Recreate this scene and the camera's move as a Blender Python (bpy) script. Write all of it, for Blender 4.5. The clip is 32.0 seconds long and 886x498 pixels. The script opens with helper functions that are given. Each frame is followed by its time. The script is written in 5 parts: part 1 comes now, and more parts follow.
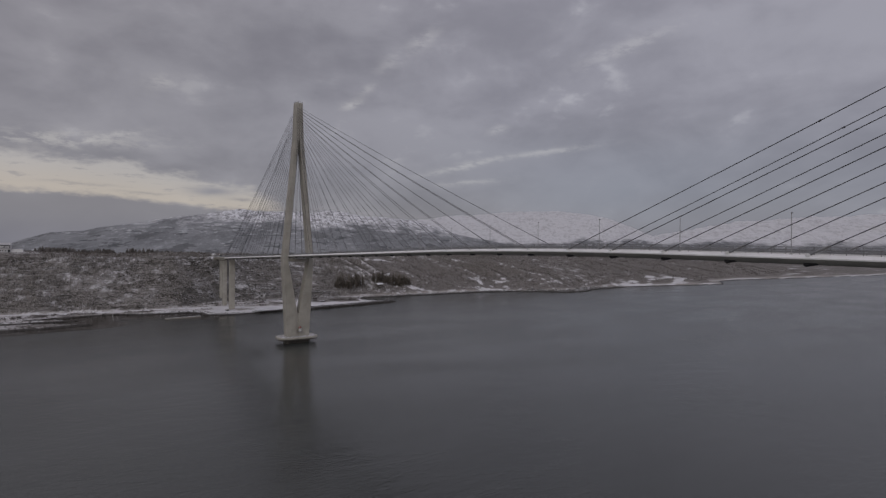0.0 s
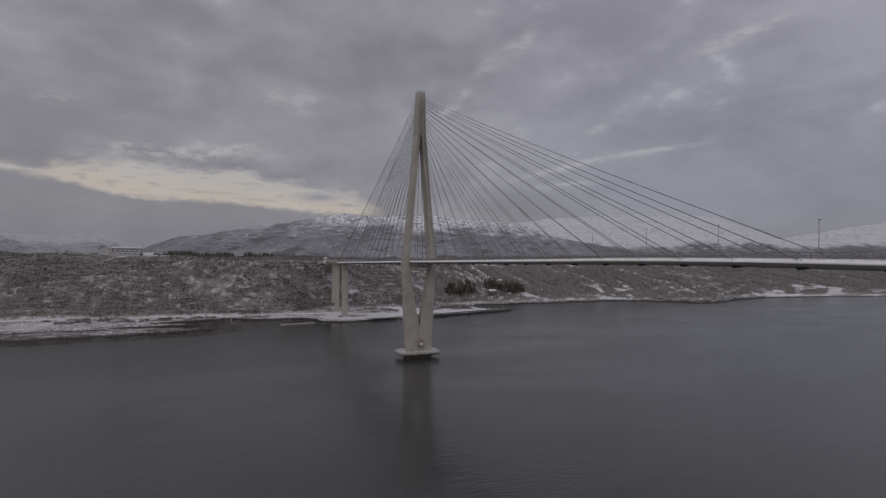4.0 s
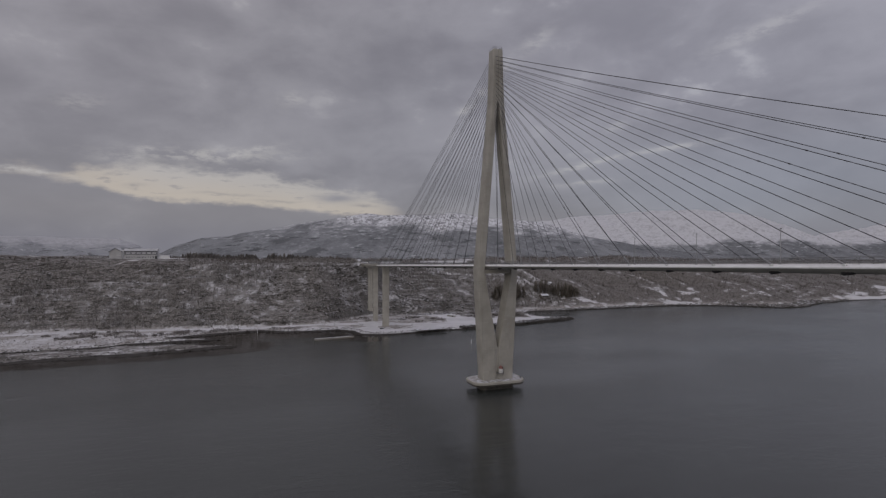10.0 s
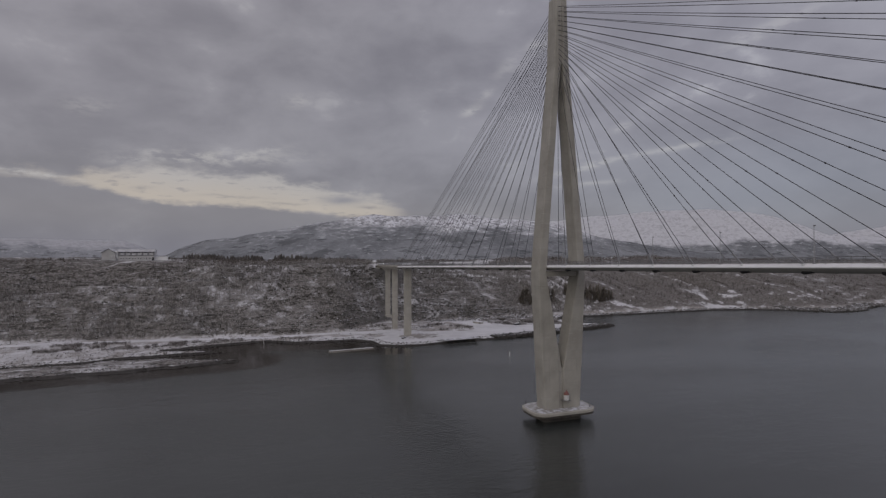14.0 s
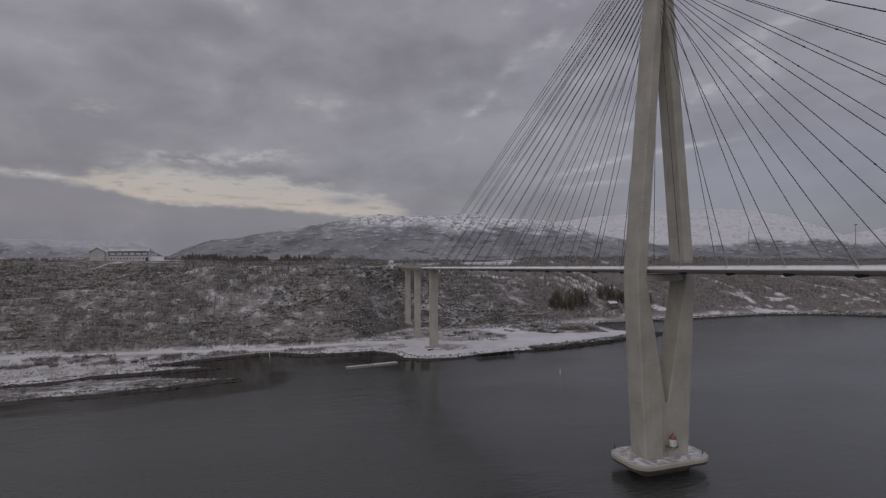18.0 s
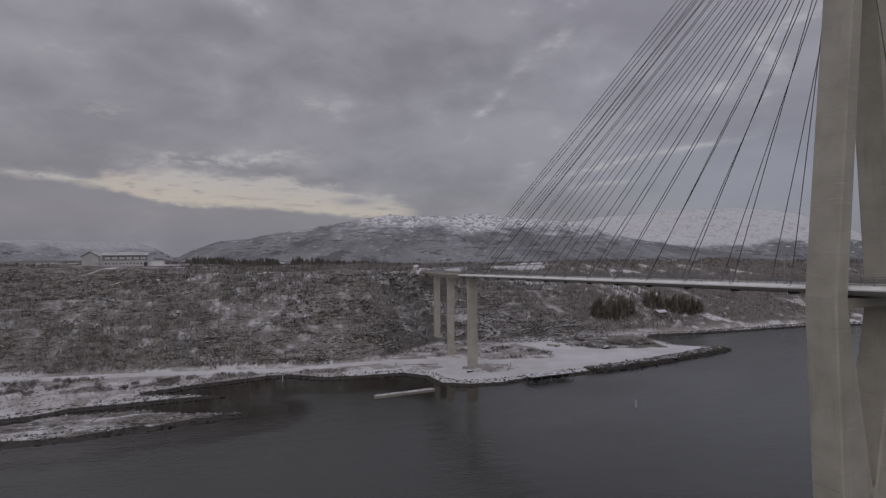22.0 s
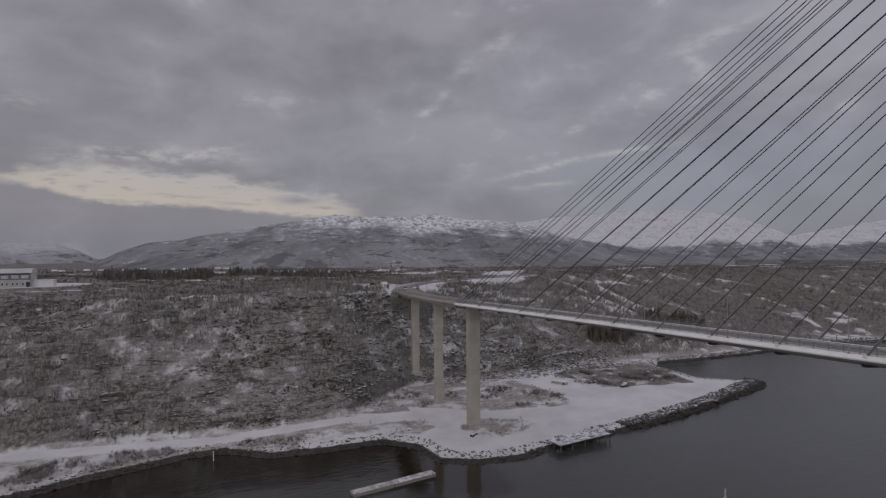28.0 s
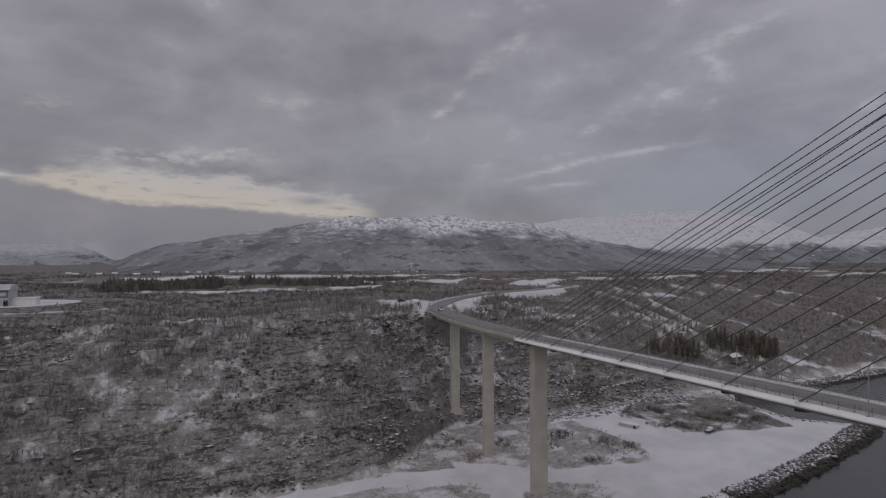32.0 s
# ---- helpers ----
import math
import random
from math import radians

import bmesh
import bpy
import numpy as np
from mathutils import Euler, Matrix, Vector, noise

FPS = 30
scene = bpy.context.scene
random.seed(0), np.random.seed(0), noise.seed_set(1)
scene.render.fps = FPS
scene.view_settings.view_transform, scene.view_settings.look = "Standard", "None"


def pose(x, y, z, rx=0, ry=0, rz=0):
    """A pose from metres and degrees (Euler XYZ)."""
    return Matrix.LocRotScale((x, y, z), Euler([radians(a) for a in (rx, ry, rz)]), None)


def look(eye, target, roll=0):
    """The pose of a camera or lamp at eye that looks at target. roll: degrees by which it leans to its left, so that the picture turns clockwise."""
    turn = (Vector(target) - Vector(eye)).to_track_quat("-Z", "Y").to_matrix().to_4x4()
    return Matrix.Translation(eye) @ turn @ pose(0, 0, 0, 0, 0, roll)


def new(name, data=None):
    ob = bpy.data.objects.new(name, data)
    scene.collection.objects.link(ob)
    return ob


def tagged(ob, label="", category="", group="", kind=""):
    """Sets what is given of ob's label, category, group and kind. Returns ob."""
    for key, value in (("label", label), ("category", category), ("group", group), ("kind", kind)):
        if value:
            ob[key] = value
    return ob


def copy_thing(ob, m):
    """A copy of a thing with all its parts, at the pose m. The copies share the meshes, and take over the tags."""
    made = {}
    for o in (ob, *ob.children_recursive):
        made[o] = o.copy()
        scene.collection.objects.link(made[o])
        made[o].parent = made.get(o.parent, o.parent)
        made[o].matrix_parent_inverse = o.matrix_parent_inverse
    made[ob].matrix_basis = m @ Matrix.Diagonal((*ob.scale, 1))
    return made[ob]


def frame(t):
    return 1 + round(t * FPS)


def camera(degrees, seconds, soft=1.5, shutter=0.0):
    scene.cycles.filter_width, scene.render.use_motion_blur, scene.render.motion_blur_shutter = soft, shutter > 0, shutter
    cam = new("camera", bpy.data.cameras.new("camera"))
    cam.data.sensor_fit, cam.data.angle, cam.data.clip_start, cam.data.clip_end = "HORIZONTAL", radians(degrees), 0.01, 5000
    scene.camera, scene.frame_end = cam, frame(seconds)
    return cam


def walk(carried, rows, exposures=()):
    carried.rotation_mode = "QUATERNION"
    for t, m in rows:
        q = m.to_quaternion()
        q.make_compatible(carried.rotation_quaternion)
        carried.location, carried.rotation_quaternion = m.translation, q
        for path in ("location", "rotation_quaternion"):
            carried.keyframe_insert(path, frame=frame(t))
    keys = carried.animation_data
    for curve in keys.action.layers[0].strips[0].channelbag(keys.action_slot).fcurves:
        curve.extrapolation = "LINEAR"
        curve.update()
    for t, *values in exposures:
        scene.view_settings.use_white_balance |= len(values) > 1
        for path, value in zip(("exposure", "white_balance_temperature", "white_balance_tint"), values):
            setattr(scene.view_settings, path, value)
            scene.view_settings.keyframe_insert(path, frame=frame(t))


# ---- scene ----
cam = camera(78.4, 32.0, soft=1.3)
# The walk's length, the first eye and the turn into a world whose y runs along the bridge, with the pylon at the origin.
METRES, EYE, TURN, EAST, NORTH = 359.0, 56.5, -32.8, -100.3, -311.9
ROWS = [
    (0.0, 0.0, 0.0, 0.0, 0.0, -0.27, -0.44),
    (0.5, -0.0067, 0.0133, 0.0002, 1.54, -0.24, -0.44),
    (1.0, -0.0134, 0.0267, 0.0005, 2.9, -0.2, -0.42),
    (1.5, -0.0205, 0.0405, 0.0007, 3.7, -0.16, -0.45),
    (2.0, -0.028, 0.0538, 0.0008, 4.97, -0.12, -0.45),
    (2.5, -0.0362, 0.067, 0.0011, 6.48, -0.09, -0.42),
    (3.0, -0.0442, 0.0795, 0.0013, 8.1, -0.06, -0.44),
    (3.5, -0.0528, 0.0914, 0.0018, 9.32, -0.03, -0.51),
    (5.5, -0.0874, 0.1408, 0.0025, 11.14, 0.0, -0.51),
    (6.0, -0.0963, 0.1536, 0.0027, 11.35, -0.01, -0.5),
    (6.5, -0.1052, 0.1653, 0.0028, 11.5, 0.01, -0.48),
    (7.0, -0.1154, 0.1787, 0.0033, 11.65, 0.0, -0.45),
    (7.5, -0.1241, 0.1903, 0.0033, 11.72, -0.02, -0.42),
    (8.0, -0.1331, 0.2036, 0.0039, 11.78, -0.06, -0.35),
    (8.5, -0.1412, 0.217, 0.0034, 11.81, -0.06, -0.24),
    (9.0, -0.1497, 0.231, 0.0031, 11.83, -0.06, -0.18),
    (9.5, -0.158, 0.2448, 0.0034, 11.89, -0.08, -0.16),
    (10.0, -0.1658, 0.2585, 0.0023, 12.01, -0.04, -0.1),
    (10.5, -0.174, 0.2725, 0.0019, 12.11, -0.01, -0.09),
    (11.0, -0.1823, 0.2863, 0.0013, 12.19, 0.01, -0.05),
    (11.5, -0.1904, 0.2999, 0.0007, 12.26, 0.01, -0.0),
    (12.0, -0.1983, 0.3132, 0.0004, 12.32, 0.03, 0.02),
    (12.5, -0.2066, 0.3267, -0.0001, 12.39, 0.03, 0.06),
    (13.0, -0.2147, 0.3404, -0.0005, 12.45, 0.06, 0.07),
    (13.5, -0.2231, 0.3541, -0.001, 12.51, 0.08, 0.09),
    (14.0, -0.2314, 0.3677, -0.0017, 12.58, 0.11, 0.09),
    (14.5, -0.2397, 0.3814, -0.0019, 12.63, 0.13, 0.05),
    (16.5, -0.2738, 0.437, -0.0043, 12.82, 0.14, 0.16),
    (17.0, -0.2818, 0.4505, -0.0047, 12.91, 0.14, 0.13),
    (17.5, -0.29, 0.464, -0.0047, 12.98, 0.15, 0.12),
    (18.0, -0.2986, 0.4779, -0.0044, 13.05, 0.15, 0.14),
    (18.5, -0.3069, 0.4915, -0.0041, 13.11, 0.15, 0.16),
    (19.0, -0.3153, 0.505, -0.0037, 13.16, 0.15, 0.18),
    (19.5, -0.3237, 0.5185, -0.0032, 13.21, 0.14, 0.24),
    (20.0, -0.3321, 0.5318, -0.0028, 13.27, 0.15, 0.23),
    (20.5, -0.3407, 0.5451, -0.002, 13.37, 0.16, 0.23),
    (21.0, -0.3494, 0.5581, -0.0013, 13.61, 0.19, 0.22),
    (21.5, -0.358, 0.5709, 0.0001, 13.8, 0.19, 0.2),
    (22.0, -0.3664, 0.5836, 0.0011, 13.94, 0.2, 0.22),
    (22.5, -0.3749, 0.5967, 0.0024, 14.04, 0.21, 0.17),
    (23.0, -0.3836, 0.6095, 0.0041, 14.1, 0.21, 0.12),
    (23.5, -0.3917, 0.6224, 0.0063, 14.12, 0.17, 0.16),
    (24.0, -0.4, 0.6357, 0.0082, 13.97, 0.16, 0.2),
    (24.5, -0.4083, 0.6494, 0.0101, 13.35, 0.13, 0.25),
    (25.0, -0.4162, 0.6631, 0.0121, 11.53, 0.11, 0.25),
    (25.5, -0.4239, 0.6772, 0.0141, 10.06, 0.11, 0.28),
    (27.5, -0.4499, 0.7332, 0.0214, 7.75, 0.11, 0.33),
    (28.0, -0.4562, 0.7474, 0.0232, 8.05, 0.15, 0.3),
    (28.5, -0.4625, 0.7616, 0.025, 8.43, 0.16, 0.32),
    (29.0, -0.4687, 0.7754, 0.0272, 8.83, 0.17, 0.35),
    (29.5, -0.475, 0.7889, 0.0292, 9.08, 0.19, 0.34),
    (30.0, -0.4814, 0.8025, 0.0312, 9.27, 0.2, 0.34),
    (30.5, -0.4877, 0.8158, 0.0334, 9.4, 0.21, 0.3),
    (31.0, -0.494, 0.8293, 0.0355, 9.49, 0.22, 0.26),
    (31.5, -0.5004, 0.843, 0.0376, 9.54, 0.24, 0.18),
    (32.0, -0.5064, 0.8567, 0.0397, 9.56, 0.21, 0.2),
]
EXPOSURES = [(0.0, 0.0), (32.0, 0.0)]
walk(cam, [(t, pose(EAST, NORTH, EYE, 0, 0, TURN) @ pose(METRES * x, METRES * y, METRES * z, 90 + pitch, roll, yaw))
           for t, x, y, z, yaw, pitch, roll in ROWS], EXPOSURES)

# ---------------------------------------------------------------- sky and sun


class Nodes:
    """Short calls for building a node tree."""

    def __init__(self, tree):
        self.tree = tree
        tree.nodes.clear()

    def add(self, kind, ins=None, **props):
        node = self.tree.nodes.new("ShaderNode" + kind)
        for key, value in props.items():
            if key == "operation":
                node.operation = value
            elif key == "data_type":
                node.data_type = value
            elif key == "blend_type":
                node.blend_type = value
            elif key == "interpolation_type":
                node.interpolation_type = value
            elif key == "attribute_name":
                node.attribute_name = value
            elif key == "distance":
                node.distance = value
        for key, value in (ins or {}).items():
            self.put(node.inputs[key], value)
        return node

    def put(self, socket, value):
        if isinstance(value, bpy.types.NodeSocket):
            self.tree.links.new(value, socket)
        elif isinstance(value, (tuple, list)) and len(value) == 3 and socket.type == "RGBA":
            socket.default_value = (*value, 1)
        else:
            socket.default_value = value

    def math(self, op, a, b=0.0, c=0.0):
        return self.add("Math", {0: a, 1: b, 2: c}, operation=op).outputs[0]

    def mix(self, factor, a, b, blend="MIX"):
        node = self.add("Mix", data_type="RGBA", blend_type=blend)
        self.put(node.inputs[0], factor)
        self.put(node.inputs[6], a)
        self.put(node.inputs[7], b)
        return node.outputs[2]

    def ramp(self, value, low, high, out_low=0.0, out_high=1.0):
        node = self.add("MapRange", {0: value, 1: low, 2: high, 3: out_low, 4: out_high}, interpolation_type="SMOOTHSTEP")
        return node.outputs[0]

    def noise(self, vector, scale, detail=4.0, rough=0.55, distortion=0.0):
        node = self.add("TexNoise", {"Scale": scale, "Detail": detail, "Roughness": rough, "Distortion": distortion})
        if vector is not None:
            self.put(node.inputs["Vector"], vector)
        return node.outputs[0]

    def scaled(self, vector, scale, shift=(0, 0, 0)):
        node = self.add("Mapping", {"Vector": vector, "Location": shift, "Scale": scale})
        return node.outputs[0]


SUN_AZIMUTH, SUN_HEIGHT = radians(222.0), radians(22.0)  # from +y towards +x

world = bpy.data.worlds.new("overcast_winter_sky")
scene.world = world
world.use_nodes = True
n = Nodes(world.node_tree)
sky = n.add("TexSky")
sky.sky_type, sky.sun_disc = "NISHITA", False
sky.sun_elevation, sky.sun_rotation = SUN_HEIGHT, SUN_AZIMUTH
way = n.add("TexCoord").outputs["Generated"]
parts_of_way = n.add("SeparateXYZ", {0: way}).outputs
azimuth = n.math("MULTIPLY", n.math("ARCTAN2", parts_of_way[0], parts_of_way[1]), 57.29578)
height = n.math("MULTIPLY", n.math("ARCSINE", parts_of_way[2]), 57.29578)
# a cloud sheet in soft rolls
big = n.noise(n.scaled(way, (2.6, 2.6, 6.0), (3.1, 1.7, 0.4)), 1.0, 3.0, 0.5, 0.0)
rolls = n.noise(n.scaled(way, (6.5, 6.5, 13.0), (0.4, 5.2, 2.0)), 1.0, 5.0, 0.52, 0.3)
puffs = n.noise(n.scaled(way, (17.0, 17.0, 30.0), (2.2, 0.9, 1.0)), 1.0, 4.0, 0.55, 0.0)
mottle = n.math("ADD", n.math("MULTIPLY", big, 0.46), n.math("ADD", n.math("MULTIPLY", rolls, 0.42), n.math("MULTIPLY", puffs, 0.12)))
cloud = n.mix(n.ramp(mottle, 0.37, 0.63), (0.212, 0.203, 0.232), (0.302, 0.292, 0.327))
# small torn openings that let the light through
holes = n.math("MULTIPLY", n.ramp(rolls, 0.55, 0.68), n.ramp(puffs, 0.50, 0.68))
cloud = n.mix(n.math("MULTIPLY", holes, 0.5), cloud, (0.42, 0.41, 0.435))


def profile(value, low, high, points, top):
    """A height in degrees that follows a value through points."""
    node = n.add("ValToRGB", {0: n.add("MapRange", {0: value, 1: low, 2: high}).outputs[0]})
    ramp_of = node.color_ramp
    ramp_of.interpolation = "LINEAR"
    while len(ramp_of.elements) < len(points):
        ramp_of.elements.new(0.5)
    for element, (at, much) in zip(ramp_of.elements, points):
        element.position = (at - low) / (high - low)
    for element, (at, much) in zip(ramp_of.elements, points):
        element.color = (much / top,) * 3 + (1,)
    return n.math("MULTIPLY", node.outputs[0], top)


def bell(a0, h0, slope_of, long, thick, ragged_by=0.0):
    """A soft slanted streak round a bearing and a height."""
    a = n.math("DIVIDE", n.math("SUBTRACT", azimuth, a0), long)
    mid = n.math("ADD", n.math("MULTIPLY", n.math("SUBTRACT", azimuth, a0), slope_of), h0)
    bent = n.math("ADD", height, n.math("MULTIPLY", n.math("SUBTRACT", wander, 0.5), ragged_by))
    h = n.math("DIVIDE", n.math("SUBTRACT", bent, mid), thick)
    return n.math("POWER", 2.718, n.math("MULTIPLY", n.math("ADD", n.math("MULTIPLY", a, a), n.math("MULTIPLY", h, h)), -1.0))


# noises over bearing and height
chart = n.add("CombineXYZ", {0: azimuth, 1: height, 2: 0.0}).outputs[0]
wander = n.noise(n.scaled(chart, (0.32, 0.85, 1), (4.0, 1.0, 0)), 1.0, 5.0, 0.6)
tatter = n.noise(n.scaled(chart, (0.55, 1.5, 1), (9.0, 3.0, 0)), 1.0, 6.0, 0.62)
billow = n.noise(n.scaled(chart, (0.20, 0.5, 1), (5.0, 2.0, 0)), 1.0, 4.0, 0.55)
flake = n.noise(n.scaled(chart, (0.42, 2.0, 1), (1.0, 7.0, 0)), 1.0, 4.0, 0.55)
# a blue-grey bank low over the horizon, whose top slants down along it
lower = profile(azimuth, -22.0, 20.0, [(-21, 6.5), (-18.7, 6.25), (-13, 5.8), (-9.2, 4.92), (-6, 4.42), (-1.2, 4.38), (4, 3.95), (9.3, 3.42), (14.8, 3.2), (20, 3.1)], 12.0)
upper = profile(azimuth, -22.0, 20.0, [(-21, 6.9), (-18.7, 6.75), (-14.4, 6.55), (-13.0, 7.4), (-10.5, 7.45), (-8, 7.95), (-4.7, 8.0), (-2, 7.55), (2.4, 7.75), (5.1, 7.1), (7.6, 6.5), (11.8, 6.15), (15.3, 4.8), (18, 3.0)], 12.0)
low_edge = n.math("SUBTRACT", n.math("ADD", height, n.math("ADD", n.math("MULTIPLY", n.math("SUBTRACT", tatter, 0.5), 1.1), n.math("MULTIPLY", n.math("SUBTRACT", billow, 0.5), 1.5))), lower)
top_edge = n.math("SUBTRACT", n.math("ADD", height, n.math("ADD", n.math("MULTIPLY", n.math("SUBTRACT", wander, 0.5), 2.6), n.math("MULTIPLY", n.math("SUBTRACT", tatter, 0.5), 1.6))), upper)
low_right = n.ramp(azimuth, 10.0, 32.0)
bank = n.math("MULTIPLY", n.ramp(low_edge, -0.5, 0.3, 1.0, 0.0), n.math("SUBTRACT", 1.0, low_right))
cloud = n.mix(n.math("MULTIPLY", bank, 0.62), cloud, n.mix(n.ramp(height, 0.5, 4.2), (0.165, 0.172, 0.222), (0.212, 0.204, 0.234)))
pale = n.math("MULTIPLY", n.ramp(height, 2.0, 15.0, 1.0, 0.0), n.math("MULTIPLY", n.ramp(azimuth, 26.0, 52.0), n.ramp(big, 0.35, 0.65, 0.5, 1.0)))
cloud = n.mix(n.math("MULTIPLY", pale, 0.65), cloud, (0.232, 0.246, 0.300))
# paler cloud rims over the break
rim = n.math("MULTIPLY", bell(-2.5, 8.9, 0.06, 7.0, 0.75, 1.6), n.ramp(tatter, 0.40, 0.62))
cloud = n.mix(n.math("MULTIPLY", rim, 0.75), cloud, (0.43, 0.415, 0.42))
# the pale yellow break above the bank, with shreds of cloud in it
breaks = n.math("MULTIPLY", n.ramp(low_edge, -0.25, 0.45), n.ramp(top_edge, -1.0, 0.5, 1.0, 0.0))
breaks = n.math("MULTIPLY", breaks, n.math("MULTIPLY", n.ramp(azimuth, -22.0, -9.0, 0.55, 1.0), n.ramp(azimuth, 13.0, 18.0, 1.0, 0.0)))
breaks = n.math("MULTIPLY", breaks, n.ramp(flake, 0.56, 0.70, 1.0, 0.5))
breaks = n.math("MULTIPLY", breaks, n.math("SUBTRACT", 1.0, n.math("MULTIPLY", bell(9.8, 5.15, 0.0, 2.0, 0.42, 0.5), 1.0)))
warm = n.mix(n.ramp(n.math("SUBTRACT", height, lower), 0.2, 3.2), (0.520, 0.462, 0.408), (0.470, 0.446, 0.440))
cloud = n.mix(n.math("MULTIPLY", breaks, 0.80), cloud, warm)
# dark rolls of cloud that hang into the break
for a0, h0, long, thick, much in ((-16.4, 7.65, 2.6, 0.45, 0.8), (-6.3, 7.95, 1.5, 0.28, 0.6), (1.2, 8.0, 2.8, 0.42, 0.7), (6.2, 7.3, 1.6, 0.3, 0.5), (-8.8, 5.75, 0.8, 0.16, 0.5), (-1.0, 5.3, 2.6, 0.14, 0.4), (4.0, 4.75, 2.0, 0.14, 0.4), (12.6, 4.45, 1.2, 0.16, 0.5)):
    roll_of = n.math("MULTIPLY", bell(a0, h0, 0.0, long, thick, 0.9), n.ramp(tatter, 0.30, 0.52, 0.3, 1.0))
    cloud = n.mix(n.math("MULTIPLY", roll_of, much), cloud, (0.205, 0.197, 0.224))
# thin bright streaks over the white mountain and small bright tears higher up
for a0, h0, tilt, long, thick, much in ((35.2, 8.45, 0.21, 4.2, 0.34, 0.70), (43.5, 9.75, 0.11, 5.0, 0.30, 0.6), (35.0, 6.6, 0.09, 3.6, 0.28, 0.5), (51.5, 19.3, 0.28, 4.2, 0.6, 0.42),
                                        (23.2, 14.4, 0.35, 1.0, 0.45, 0.7), (24.8, 15.9, 0.4, 0.9, 0.4, 0.40), (27.0, 18.4, 0.5, 1.4, 0.8, 0.28), (5.3, 14.9, 0.2, 1.3, 0.7, 0.45), (30.5, 20.6, 0.5, 1.6, 0.8, 0.45),
                                        (-13.0, 12.6, 0.1, 1.8, 0.7, 0.3), (-17.2, 6.5, -0.09, 3.4, 0.24, 0.85), (2.0, 9.8, 0.22, 2.0, 0.34, 0.6), (-0.8, 8.9, 0.15, 1.6, 0.36, 0.5), (-8.0, 9.15, 0.1, 0.8, 0.32, 0.5), (-9.6, 8.15, 0.05, 1.6, 0.3, 0.5), (38.4, 12.0, 0.2, 1.0, 0.4, 0.45)):
    glint = n.math("MULTIPLY", bell(a0, h0, tilt, long, thick, 0.9), n.ramp(tatter, 0.36, 0.60, 0.15, 1.0))
    cloud = n.mix(n.math("MULTIPLY", glint, much), cloud, (0.475, 0.460, 0.468))
# the sheet is thinner to the sides and thicker over the long mountain
high_part = profile(azimuth, -60.0, 80.0, [(-60, 1.05), (-12, 1.07), (4, 0.95), (20, 0.95), (34, 1.07), (80, 1.08)], 2.0)
low_part = profile(azimuth, -60.0, 80.0, [(-60, 1.04), (-4, 1.02), (14, 0.96), (26, 0.91), (50, 0.92), (80, 0.97)], 2.0)
balance = n.add("Mix", {0: n.ramp(height, 8.0, 15.0), 2: low_part, 3: high_part}).outputs[0]
cloud = n.mix(1.0, cloud, n.add("CombineColor", {0: balance, 1: balance, 2: balance}).outputs[0], "MULTIPLY")
# warmer towards the break, cooler over the fjord
cloud = n.mix(1.0, cloud, n.mix(n.ramp(azimuth, -10.0, 55.0), (1.012, 1.0, 0.978), (0.990, 1.0, 1.024)), "MULTIPLY")
# an overcast sky is brightest overhead
lid = n.math("MULTIPLY", n.ramp(parts_of_way[2], 0.32, 1.0, 1.0, 2.25), n.ramp(azimuth, -40.0, 90.0, 0.97, 1.03))
cloud = n.mix(1.0, cloud, n.add("CombineColor", {0: lid, 1: lid, 2: lid}).outputs[0], "MULTIPLY")
clear = n.mix(1.0, sky.outputs[0], (0.1, 0.1, 0.1), "MULTIPLY")
shade = n.mix(0.95, clear, cloud)
glow = n.add("Background", {0: shade, 1: 1.0})
n.tree.links.new(glow.outputs[0], n.add("OutputWorld").inputs[0])

sun = new("sun", bpy.data.lights.new("sun", "SUN"))
sun.data.energy, sun.data.angle, sun.data.color = 0.4, radians(40), (1.0, 0.93, 0.84)
sun.matrix_world = look((0, 0, 300), (-math.sin(SUN_AZIMUTH), -math.cos(SUN_AZIMUTH), 300 - math.tan(SUN_HEIGHT)))

# ---------------------------------------------------------------- materials


def material(name):
    m = bpy.data.materials.new(name)
    m.use_nodes = True
    return m, Nodes(m.node_tree)


def finish(k, colour, rough=0.8, bump=None, strength=0.3, dist=0.1, metal=0.0, spec=0.5):
    shader = k.add("BsdfPrincipled", {"Base Color": colour, "Roughness": rough, "Metallic": metal, "Specular IOR Level": spec})
    if bump is not None:
        k.put(shader.inputs["Normal"], k.add("Bump", {"Height": bump, "Strength": strength, "Distance": dist}).outputs[0])
    k.tree.links.new(shader.outputs[0], k.add("OutputMaterial").inputs[0])


def place(k):
    return k.add("NewGeometry").outputs["Position"]


def plain(name, low, high, scale=1.0, rough=0.7, metal=0.0, bump=0.15, dist=0.02):
    """Two tones of one surface, mottled at two scales."""
    m, k = material(name)
    at = place(k)
    a, b = k.noise(at, 0.35 * scale, 3.0), k.noise(at, 6.0 * scale, 4.0)
    both = k.math("ADD", k.math("MULTIPLY", a, 0.6), k.math("MULTIPLY", b, 0.4))
    finish(k, k.mix(k.ramp(both, 0.35, 0.65), low, high), rough, b, bump, dist, metal)
    return m


